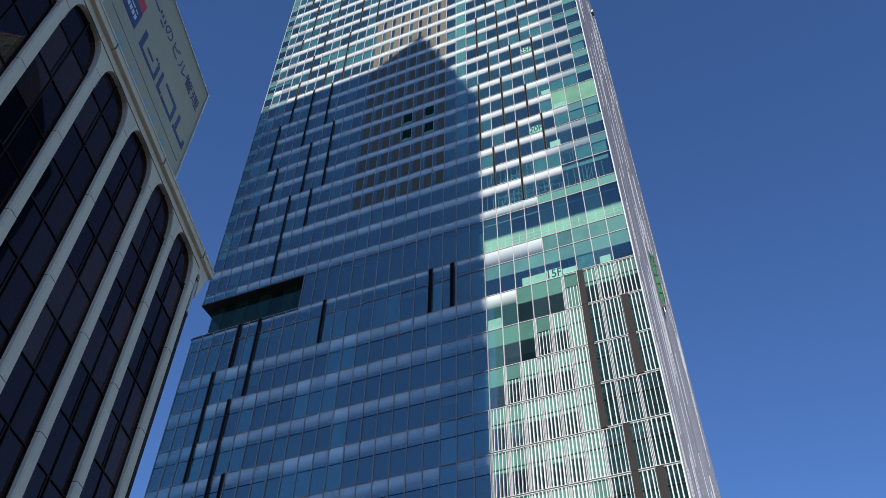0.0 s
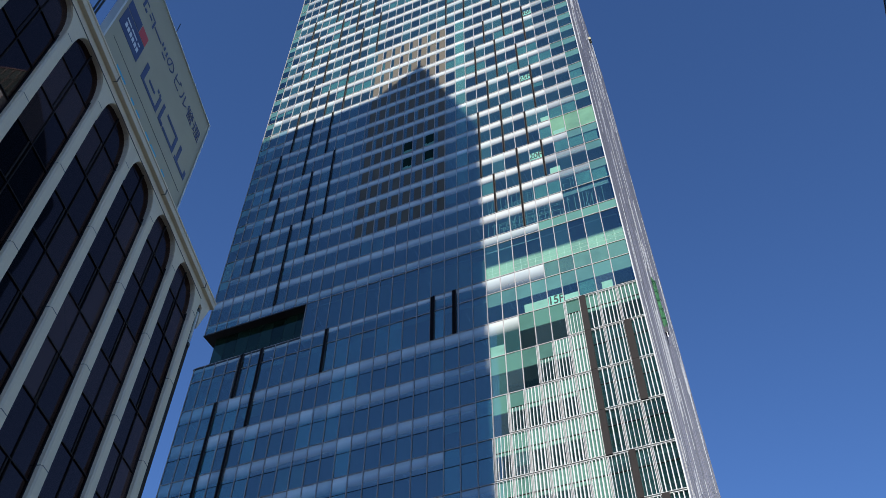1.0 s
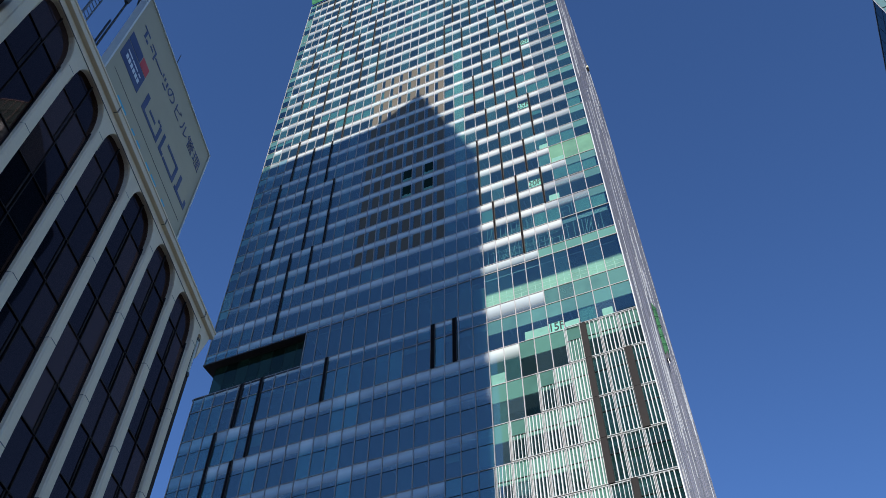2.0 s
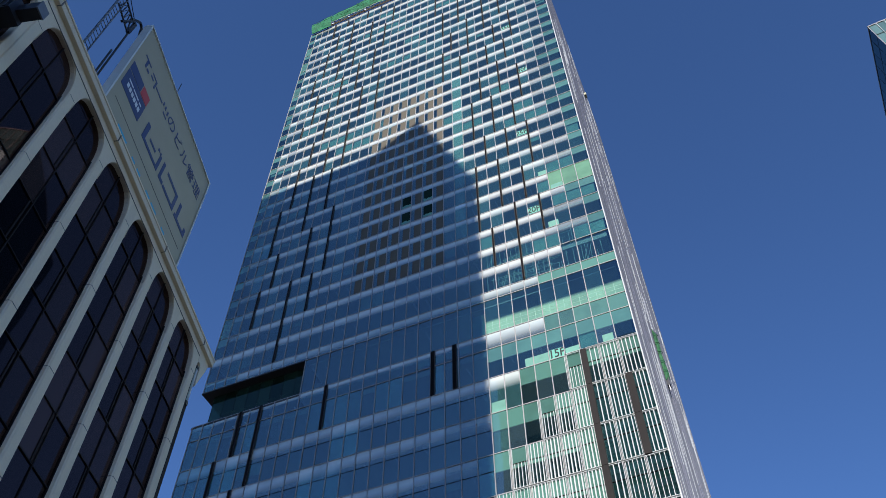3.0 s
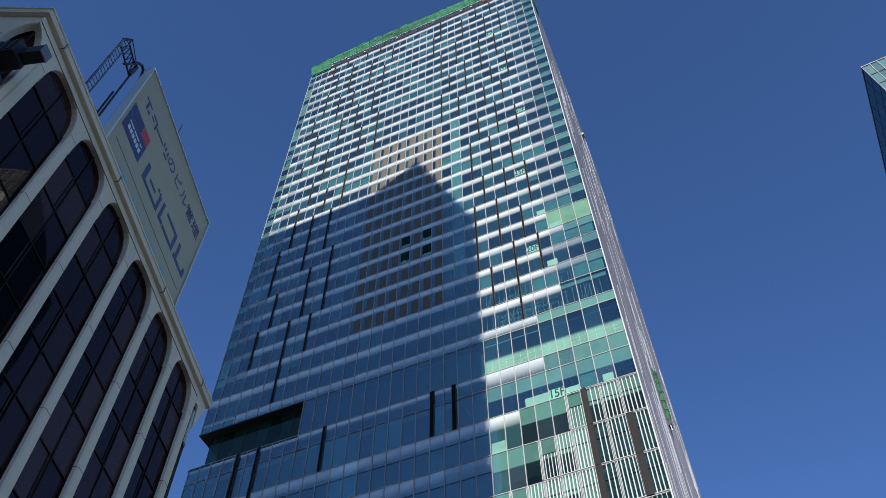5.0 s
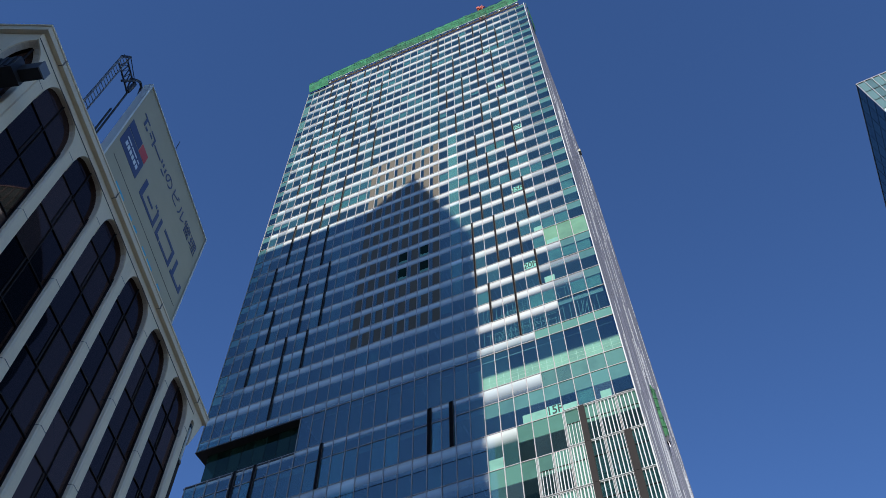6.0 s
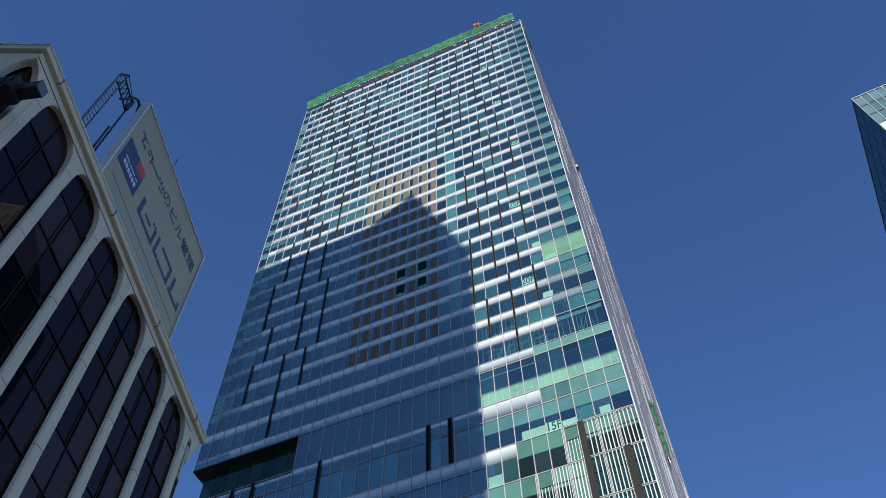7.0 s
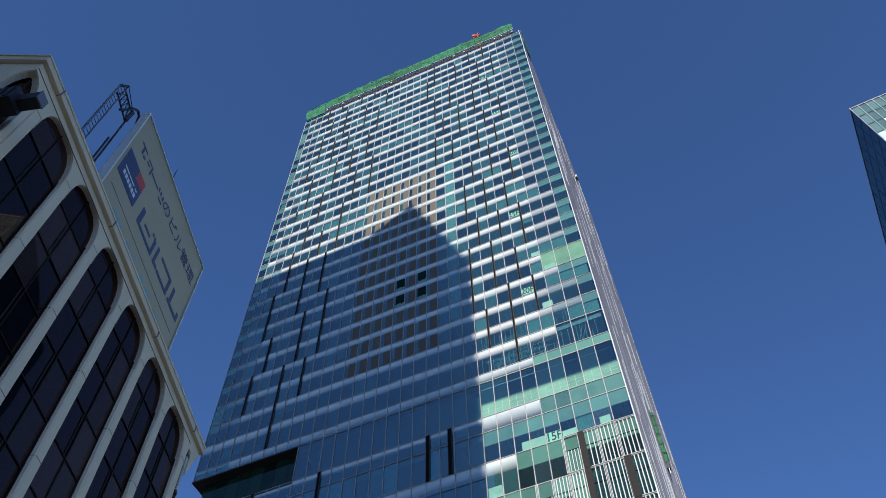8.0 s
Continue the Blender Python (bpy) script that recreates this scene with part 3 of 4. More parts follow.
# ---- roof edge under construction ----
def build_netting():
    r = random.Random(5)
    base = thing("safety_netting", Matrix.Translation((-34, YF - 0.4, Z_ROOF)), "green safety netting on scaffold round the unfinished roof edge", "netting")
    xs = [X_LEFT + 0.4 + 0.9 * k for k in range(int((X_RIGHT - X_LEFT) / 0.9))]

    def top(x):
        peak = max(0.0, 1 - abs(x + 9.4) / (2.4 if x < -9.4 else 5.2)) * 1.4
        return Z_ROOF + 5.15 + 1.45 * math.sin((x - X_LEFT) / (X_RIGHT - X_LEFT) * 3.1) + 0.8 * noise.noise((x * 0.25, 0, 3)) + 0.25 * noise.noise((x * 0.9, 0, 7)) + peak - (0.5 if x < X_LEFT + 3 else 0) - (0.5 if x > -6.4 else 0)

    def foot(x):
        return Z_ROOF - 0.2 if x < X_LEFT + 4.6 else Z_ROOF + 1.9

    rows = 10
    for first in range(0, len(xs) - 1, 6):
        run = xs[first:first + 7]
        verts, faces = [], []
        slack = 0.12 * noise.noise((first, 2, 8))
        for x in run:
            zb = foot(run[0])
            zt = top(x)
            for j in range(rows + 1):
                v = j / rows
                z = zb + (zt - zb) * v
                fold = 0.24 * noise.noise((x * 0.5, z * 0.6, 1)) + 0.14 * noise.noise((x * 1.9, z * 1.7, 4)) + 0.06 * math.sin(x * 5.2)
                verts.append((x, YF - 0.5 - (0.75 + slack) * math.sin(v * 2.6) + fold, z))
        for a in range(len(run) - 1):
            for j in range(rows):
                k = a * (rows + 1) + j
                faces.append((k, k + rows + 1, k + rows + 2, k + 1))
        net = part("net_sheet", mesh_of("net_sheet", verts, faces, NET), base)
        net.modifiers.new("thickness", "SOLIDIFY").thickness = 0.03
    for a in range(0, len(xs), 2):
        x = xs[a]
        part("net_pole", bars_mesh("net_pole", [((x, YF + 0.45, Z_ROOF + 0.3), (x, YF + 0.3, top(x) + 0.25), 0.05)], STEEL), base)
        part("net_tie", bars_mesh("net_tie", [((x, YF - 0.62, Z_ROOF + 2.0), (x, YF - 1.33, Z_ROOF + 3.4), 0.03), ((x, YF - 1.33, Z_ROOF + 3.4), (x, YF - 1.2, top(x) - 0.5), 0.03)], NET_DARK), base)
    for v, off in ((0.35, 1.34), (0.68, 1.36)):
        for a in range(0, len(xs) - 4, 4):
            za, zb = (Z_ROOF + 1.9 + (top(xs[q]) - Z_ROOF - 1.9) * v for q in (a, a + 4))
            part("net_seam", bars_mesh("net_seam", [((xs[a], YF - off, za), (xs[a + 4], YF - off, zb), 0.025)], NET_DARK), base)
    part("scaffold_rail", bars_mesh("scaffold_rail", [((xs[0], YF - 0.62, Z_ROOF + 1.85), (xs[-1], YF - 0.62, Z_ROOF + 1.85), 0.05)], WHITE_PIPE), base, "pale rail under the net")
    for z in (0.45, 1.1):
        part("scaffold_rail", bars_mesh("scaffold_rail", [((xs[0], YF - 0.4, Z_ROOF + z), (xs[-1], YF - 0.4, Z_ROOF + z), 0.05)], STEEL), base)
    for a in range(0, len(xs) - 1):
        x = xs[a]
        part("bracket", bars_mesh("bracket", [((x, YF - 0.4, Z_ROOF + 0.2), (x, YF - 0.4, Z_ROOF + 1.85), 0.05)], STEEL), base)
        part("brace", bars_mesh("brace", [((x, YF - 0.38, Z_ROOF + 0.4), (x + 0.8, YF - 0.36, Z_ROOF + 1.8), 0.035)], STEEL), base)
        if r.random() < 0.12:
            part("clamp_box", boxes_mesh("clamp_box", [(x + 0.2, x + 0.6, YF - 0.55, YF - 0.42, Z_ROOF + 0.7, Z_ROOF + 1.15)], WHITE_PIPE), base, "pale clamp box")
    part("toe_board", boxes_mesh("toe_board", [(xs[0], xs[-1], YF - 0.25, YF - 0.2, Z_ROOF + 0.36, Z_ROOF + 1.8)], TOE), base)
    verts, faces = [], []
    for j in range(9):
        for q in range(9):
            y, z = YF + 1.2 + 0.6 * q, Z_ROOF - 4.5 + 1.1 * j
            verts.append((X_RIGHT + 0.42 + 0.18 * math.sin(j * 0.39) + 0.1 * noise.noise((y, z * 0.7, 9)), y, z))
    for j in range(8):
        for q in range(8):
            k = j * 9 + q
            faces.append((k, k + 1, k + 10, k + 9))
    wing = part("net_sheet", mesh_of("net_sheet", verts, faces, NET), base)
    wing.modifiers.new("thickness", "SOLIDIFY").thickness = 0.03
    for y in (YF + 1.3, YF + 5.9):
        part("net_pole", bars_mesh("net_pole", [((X_RIGHT + 0.2, y, Z_ROOF - 4.6), (X_RIGHT + 0.3, y, Z_ROOF + 4.6), 0.05)], STEEL), base)
    build_side_net()


def build_gondola():
    """A cleaning cradle that hangs at the side street front."""
    x, y, z = X_RIGHT + 0.25, 98.6, 186.0
    cradle = thing("facade_gondola", Matrix.Translation((x, y, z)), "small pale work cradle hung at the side of the tower", "gondola")
    part("basket", boxes_mesh("basket", [(x, x + 0.5, y - 0.6, y - 0.56, z, z + 0.9), (x, x + 0.5, y + 0.56, y + 0.6, z, z + 0.9), (x + 0.46, x + 0.5, y - 0.56, y + 0.56, z, z + 0.9), (x, x + 0.46, y - 0.56, y + 0.56, z, z + 0.06)], CRADLE), cradle)
    part("top_rail", bars_mesh("top_rail", [((x + 0.48, y - 0.6, z + 0.95), (x + 0.48, y + 0.6, z + 0.95), 0.05)], WHITE_PIPE), cradle)
    for dy in (-0.45, 0.45):
        part("hanger", bars_mesh("hanger", [((x + 0.2, y + dy, z + 0.8), (x + 0.2, y + dy, z + 1.5), 0.03)], DARK_METAL), cradle)
    part("wall_arm", bars_mesh("wall_arm", [((X_RIGHT + 0.1, y, z + 0.5), (x + 0.1, y, z + 0.5), 0.06)], DARK_METAL), cradle)


def build_side_net():
    """A net bag round a hoist bracket on the side street front."""
    side = thing("side_netting", Matrix.Translation((X_RIGHT + 0.2, 90.6, 86)), "bright green net bag hung on the side of the tower", "netting")
    verts, faces, rows, around = [], [], 14, 9
    for j in range(rows):
        v = j / (rows - 1)
        z = 84.8 + 10.4 * v
        out = 0.5 * min(1.0, 3.2 * math.sin(math.pi * (0.06 + 0.90 * v))) * (0.75 + 0.25 * (1 - v))
        for q in range(around):
            a = math.pi * q / (around - 1)
            crease = 1 + 0.45 * noise.noise((q * 0.9, z * 0.7, 2)) + 0.12 * noise.noise((q * 2.3, z * 2.9, 5))
            verts.append((X_RIGHT + 0.2 + out * crease * math.sin(a), 90.6 - 0.5 * crease * math.cos(a), z))
    for j in range(rows - 1):
        for q in range(around - 1):
            k = j * around + q
            faces.append((k, k + 1, k + around + 1, k + around))
    sheet = part("net_sheet", mesh_of("net_sheet", verts, faces, NET_BRIGHT), side)
    sheet.modifiers.new("thickness", "SOLIDIFY").thickness = 0.03
    for z in (86.4, 88.2, 90.1, 92.0, 93.8):
        part("net_tie", bars_mesh("net_tie", [((X_RIGHT + 0.2, 89.75, z), (X_RIGHT + 0.68, 90.1, z + 0.1), 0.04), ((X_RIGHT + 0.68, 90.1, z + 0.1), (X_RIGHT + 0.8, 90.6, z + 0.15), 0.025)], NET_DARK), side)
    part("bracket", boxes_mesh("bracket", [(X_RIGHT + 0.165, X_RIGHT + 0.6, 90.2, 91.0, 83.9, 85.2)], DARK_METAL), side, "dark bracket under the net")
    part("hose", bars_mesh("hose", [((X_RIGHT + 0.4, 90.3, 83.9), (X_RIGHT + 0.45, 90.3, 82.9), 0.05)], WHITE_PIPE), side, "short white hose below the bracket")


def build_crane():
    x, y, z = -16.2, YF + 1.6, Z_ROOF + 0.35
    crane = thing("roof_crane", Matrix.Translation((x, y, z)), "small red lattice crane standing on the tower roof", "crane")
    bars = []
    for dx, dy in ((-0.6, -0.6), (0.6, -0.6), (0.6, 0.6), (-0.6, 0.6)):
        bars.append(((x + dx, y + dy, z), (x + dx, y + dy, z + 15.4), 0.07))
    for k in range(7):
        a, b = z + 2.1 * k, z + 2.1 * (k + 1)
        bars += [((x - 0.6, y - 0.6, a), (x + 0.6, y - 0.6, b), 0.05), ((x + 0.6, y - 0.6, a), (x - 0.6, y - 0.6, b), 0.05)]
    part("mast", bars_mesh("mast", bars, RED_STEEL), crane)
    part("jib", bars_mesh("jib", [((x - 0.9, y, z + 14.6), (x + 1.1, y, z + 15.2), 0.16), ((x - 0.5, y, z + 15.6), (x + 0.4, y, z + 16.6), 0.14)], RED_STEEL), crane)
    part("cabin", boxes_mesh("cabin", [(x - 0.9, x - 0.2, y - 0.9, y - 0.3, z + 13.4, z + 14.6)], RED_STEEL), crane)


def build_labels():
    """Floor numbers taped behind the glass."""
    for text, x, z, w in (("15F", -14.2, 70.15, 1.66), ("20F", -14.26, 98.55, 1.75), ("25F", -14.3, 120.2, 1.7), ("30F", -12.4, 141.75, 1.7), ("35F", -14.25, 162.6, 1.7), ("40F", -15.9, 184.45, 1.7)):
        sign = thing("floor_sign", Matrix.Translation((x, YF - 0.02, z)), "pale green floor number sheet fixed at the glass", "sign", "floor number sheets")
        part("sheet", boxes_mesh("sheet", [(x - w / 2, x + w / 2, YF - 0.02, YF - 0.006, z - 0.75, z + 0.75)], LABEL_GREEN), sign)
        part("number", lettering("number", text, BLACK_INK, pose(x, YF - 0.026, z, 90, 0, 0) @ Matrix.Diagonal((0.72, 1.0, 1.0, 1.0)), 1.75, bold=0.035), sign)


build_tower_grid()
build_tower_body()
build_terrace()
build_vents()
build_boards()
build_side_fins()
build_netting()
build_gondola()
build_crane()
build_labels()


def build_fit_out():
    """Scaffold and cable trays behind the glass of the plant storeys, and paper sheets at the sills."""
    r = random.Random(21)
    works = thing("interior_scaffold", Matrix.Translation((-14, YF + 1.6, LEVEL[I20 - 3])), "pale steel scaffold behind the glass of unfinished storeys", "scaffold")
    for i in (I20 - 3, I20 - 2):
        z0, z1 = LEVEL[i] + 0.1, LEVEL[i + 1] - 1.0
        for k in range(24):
            x = -21.6 + 0.66 * k + r.uniform(-0.25, 0.25)
            part("upright", bars_mesh("upright", [((x, YF + 0.4, z0), (x, YF + 0.4, z0 + (z1 - z0) * r.choice((0.5, 0.8, 1, 1))), 0.035)], PALE_STEEL), works)
            if r.random() < 0.07:
                part("brace", bars_mesh("brace", [((x, YF + 0.4, z0 + 0.2), (x + 0.85, YF + 0.4, z1 - 0.2), 0.03)], PALE_STEEL), works)
        for z in (0.15, 0.22, 0.3, 0.38, 0.45, 0.5, 0.58, 0.64, 0.72, 0.8, 0.88, 0.93):
            a = -21.5 + r.uniform(0, 8)
            part("tray", bars_mesh("tray", [((a, YF + 0.5, z0 + (z1 - z0) * z), (a + r.uniform(2, 7), YF + 0.5, z0 + (z1 - z0) * z), 0.04)], PALE_STEEL), works)
    for x0, x1, z, h in ((-22.2, -20.6, 64.2, 1.5), (-17.9, -15.15, 69.5, 1.25), (-13.2, -11.6, 69.5, 1.0), (-8.9, -7.7, 69.5, 1.3), (-11.3, -9.6, 101.95, 1.0), (-12.6, -11.2, 93.4, 1.2), (-12.8, -11.5, 106.2, 1.1)):
        sheet = tagged(new("paper_sheet", boxes_mesh("paper_sheet", [(x0, x1, YF - 0.012, YF - 0.006, z, z + h)], SHEET_GREEN)), "pale green protective sheet taped to the glass", "sheet", "protective sheets")


build_fit_out()


def build_spandrel_grid():
    """Pale rails and short posts of the guard behind the foot of the tall storey's glass."""
    z = LEVEL[I_REC]
    for dz in (0.75, 1.35):
        part("guard_rail", boxes_mesh("guard_rail", [(MULL[BAY_M] + 0.05, X_RIGHT - 0.05, YF - 0.012, YF - 0.004, z + dz, z + dz + 0.035)], SHEET_PALE), tower)
    for b in range(BAY_M, len(MULL) - 1):
        x = (MULL[b] + MULL[b + 1]) / 2
        part("guard_post", boxes_mesh("guard_post", [(x - 0.02, x + 0.02, YF - 0.010, YF - 0.003, z + 0.05, z + 2.0)], SHEET_PALE), tower)


build_spandrel_grid()


def build_blinds():
    """Roller blinds drawn down to different heights behind the glass, and strips of ceiling lamps that are off."""
    r = random.Random(33)
    boxes, trays = [], []
    for i in range(8, len(LEVEL) - 1):
        h = LEVEL[i + 1] - LEVEL[i]
        run = 0
        for bay in range(len(MULL) - 1):
            if (i == I_REC and bay < RECESS_BAYS) or (i in (I_REC, I_MECH, I_MECH + 1) and bay >= BAY_M):
                continue
            if run <= 0 and r.random() < ((0.10 if bay < 23 else 0.16) if i < I20 else 0.07):
                run, drop = r.choice((1, 1, 2, 3, 4)), r.choice((0.25, 0.4, 0.55, 0.62, 0.62))
            if run > 0:
                run -= 1
                z1 = LEVEL[i] + 0.66 * h
                boxes.append((MULL[bay] + 0.07, MULL[bay + 1] - 0.07, YF + 0.14, YF + 0.16, z1 - drop * h, z1))
            elif r.random() < 0.5:
                z = LEVEL[i + 1] - 0.94
                trays.append((MULL[bay] + 0.5, MULL[bay] + 0.68, YF + 0.9, YF + 2.3, z - 0.05, z))
    blinds = part("roller_blinds", boxes_mesh("roller_blinds", boxes, BLIND), tower, "grey-green roller blinds")
    lamps = part("lamp_trays", boxes_mesh("lamp_trays", trays, WHITE_PIPE), tower, "ceiling lamp trays, switched off")
    blinds["kind"] = lamps["kind"] = "stuff"


build_blinds()

# ---- the arcaded building beside the camera ----
ARC = pose(-17.63, 17.16, 0, 0, 0, -74.6)    # along its front, outwards, up
BAY_W, STOREY = 2.29, 3.4
Z_EAVE = 26.45
JOINTS = [24.6 - STOREY * k for k in range(8)]
S_FAR, S_NEAR = -0.38, 14.22
arcade = thing("arcade_building", ARC, "white precast office building with slim piers and arched dark windows", "building")


def arch_panel(s0, s1, z0, z1, z_spring, z_top, y0, y1, mat, name, parent, low=-1e3, high=1e3):
    """A wall panel from s0 to s1, z0 to z1 with an opening that has a round-cornered head, kept between low and high."""
    w = s1 - s0
    n = 14
    head = []
    for k in range(n + 1):
        a = math.pi * k / n
        c, s = math.cos(a), math.sin(a)
        head.append((min(high, max(low, s0 + w / 2 - (w / 2) * math.copysign(abs(c) ** 0.62, c))), z_spring + (z_top - z_spring) * abs(s) ** 0.62))
    verts, faces = [], []
    for y in (y1, y0):
        for x, z in head:
            verts.append((x, y, z))
        for x, z in head:
            verts.append((x, y, z1))
    m = n + 1
    for k in range(n):
        if head[k + 1][0] < head[k][0] + 1e-6:
            continue
        faces.append((k, k + 1, m + k + 1, m + k))
        faces.append((2 * m + k + 1, 2 * m + k, 3 * m + k, 3 * m + k + 1))
        faces.append((k + 1, k, 2 * m + k, 2 * m + k + 1))
    me = mesh_of(name, verts, faces, mat)
    return piece(name, me, parent), head


def pier_mesh(w, d, z0, z1):
    """A pier with chamfered front corners, its front at y = 0."""
    c = 0.05
    prof = [(0, -d), (w, -d), (w, -c), (w - c, 0), (c, 0), (0, -c)]
    verts = [(x, y, z) for z in (z0, z1) for x, y in prof]
    n = len(prof)
    faces = [tuple(reversed(range(n))), tuple(range(n, 2 * n))] + [(k, (k + 1) % n, n + (k + 1) % n, n + k) for k in range(n)]
    return mesh_of("pier", verts, faces, STONE)


def prism(name, plan, z0, z1, mat):
    """An upright prism over a plan of corners."""
    n = len(plan)
    verts = [(x, y, z) for z in (z0, z1) for x, y in plan]
    faces = [tuple(range(n)), tuple(reversed(range(n, 2 * n)))] + [(k, n + k, n + (k + 1) % n, (k + 1) % n) for k in range(n)]
    return mesh_of(name, verts, faces, mat)


def plate(name, outline, y0, y1, mat):
    """An upright plate over an outline of (along, up) corners, from depth y0 to y1."""
    n = len(outline)
    verts = [(x, y, z) for y in (y0, y1) for x, z in outline]
    faces = [tuple(range(n)), tuple(reversed(range(n, 2 * n)))] + [(k, n + k, n + (k + 1) % n, (k + 1) % n) for k in range(n)]
    return mesh_of(name, verts, faces, mat)


def build_arcade_face(turn, count, start, first=0):
    """One front: piers, arched heads, dark windows. turn maps its own line to the building's."""
    face = new("facade")
    face.parent = arcade
    face.matrix_basis = turn
    piers = {}
    spandrel = boxes_mesh("spandrel", [(0.0, 0.39, -0.06, -0.02, 0.0, Z_EAVE - 0.5 - JOINTS[0])], STONE)
    joint = boxes_mesh("pier_joint", [(-0.381, 0.011, -0.40, -0.05, -0.016, 0.016), (-0.33, -0.04, -0.05, 0.001, -0.016, 0.016)], JOINT)
    for k in range(first, count + 1):
        s = start + BAY_W * k
        tops = JOINTS + [0.0]
        piece("spandrel", spandrel, face, at=(s - 0.38, 0, JOINTS[0]))
        for a, b in zip(tops[:-1], tops[1:]):
            key = round(a - b, 2)
            if key not in piers:
                piers[key] = pier_mesh(0.39, 0.42, 0.012, a - b - 0.012)
            piece("pier", piers[key], face, at=(s - 0.38, 0, b))
        for z in JOINTS:
            piece("pier_joint", joint, face, at=(s, 0, z))
    pane_cache = {}
    for k in range(count):
        s0, s1 = start + BAY_W * k + 0.01, start + BAY_W * (k + 1) - 0.38
        arch_panel(s0, s1, 24.6, Z_EAVE - 0.5, 24.05, 25.70, -0.02, -0.06, STONE, "arch_head", face)
        arch_panel(s0 + 0.001, s1 - 0.001, 24.6, Z_EAVE - 0.52, 24.05, 25.68, -0.24, -0.061, STUCCO, "arch_reveal", face)
        mid = (s0 + s1) / 2
        bars = []
        rows = [JOINTS[0] + 1.2 - 1.7 * q for q in range(14)]
        for a, b in zip(rows[:-1], rows[1:]):
            for c, d in ((s0, mid), (mid, s1)):
                key = (round(d - c, 2), round(a - b, 2))
                if key not in pane_cache:
                    pane_cache[key] = pane_mesh("window_pane", key[0], key[1], BRONZE_GLASS)
                piece("window_pane", pane_cache[key], face, at=Matrix.Translation((d, -0.20, b)) @ pose(0, 0, 0, 0, 0, 180))
            bars.append((s0, s1, -0.20, -0.165, b - 0.017, b + 0.017))
            if len(bars) % 3 == 2:
                bars.append((mid + 0.10, mid + 0.15, -0.20, -0.175, b + 0.03, a - 0.03))
        bars.append((mid - 0.015, mid + 0.015, -0.20, -0.16, rows[-1], rows[0]))
        bars += [(s0, s0 + 0.025, -0.20, -0.16, rows[-1], 24.4), (s1 - 0.025, s1, -0.20, -0.16, rows[-1], 24.4)]
        piece("window_frame", boxes_mesh("window_frame", bars, BRONZE), face, "dark bronze window frame")
    return face


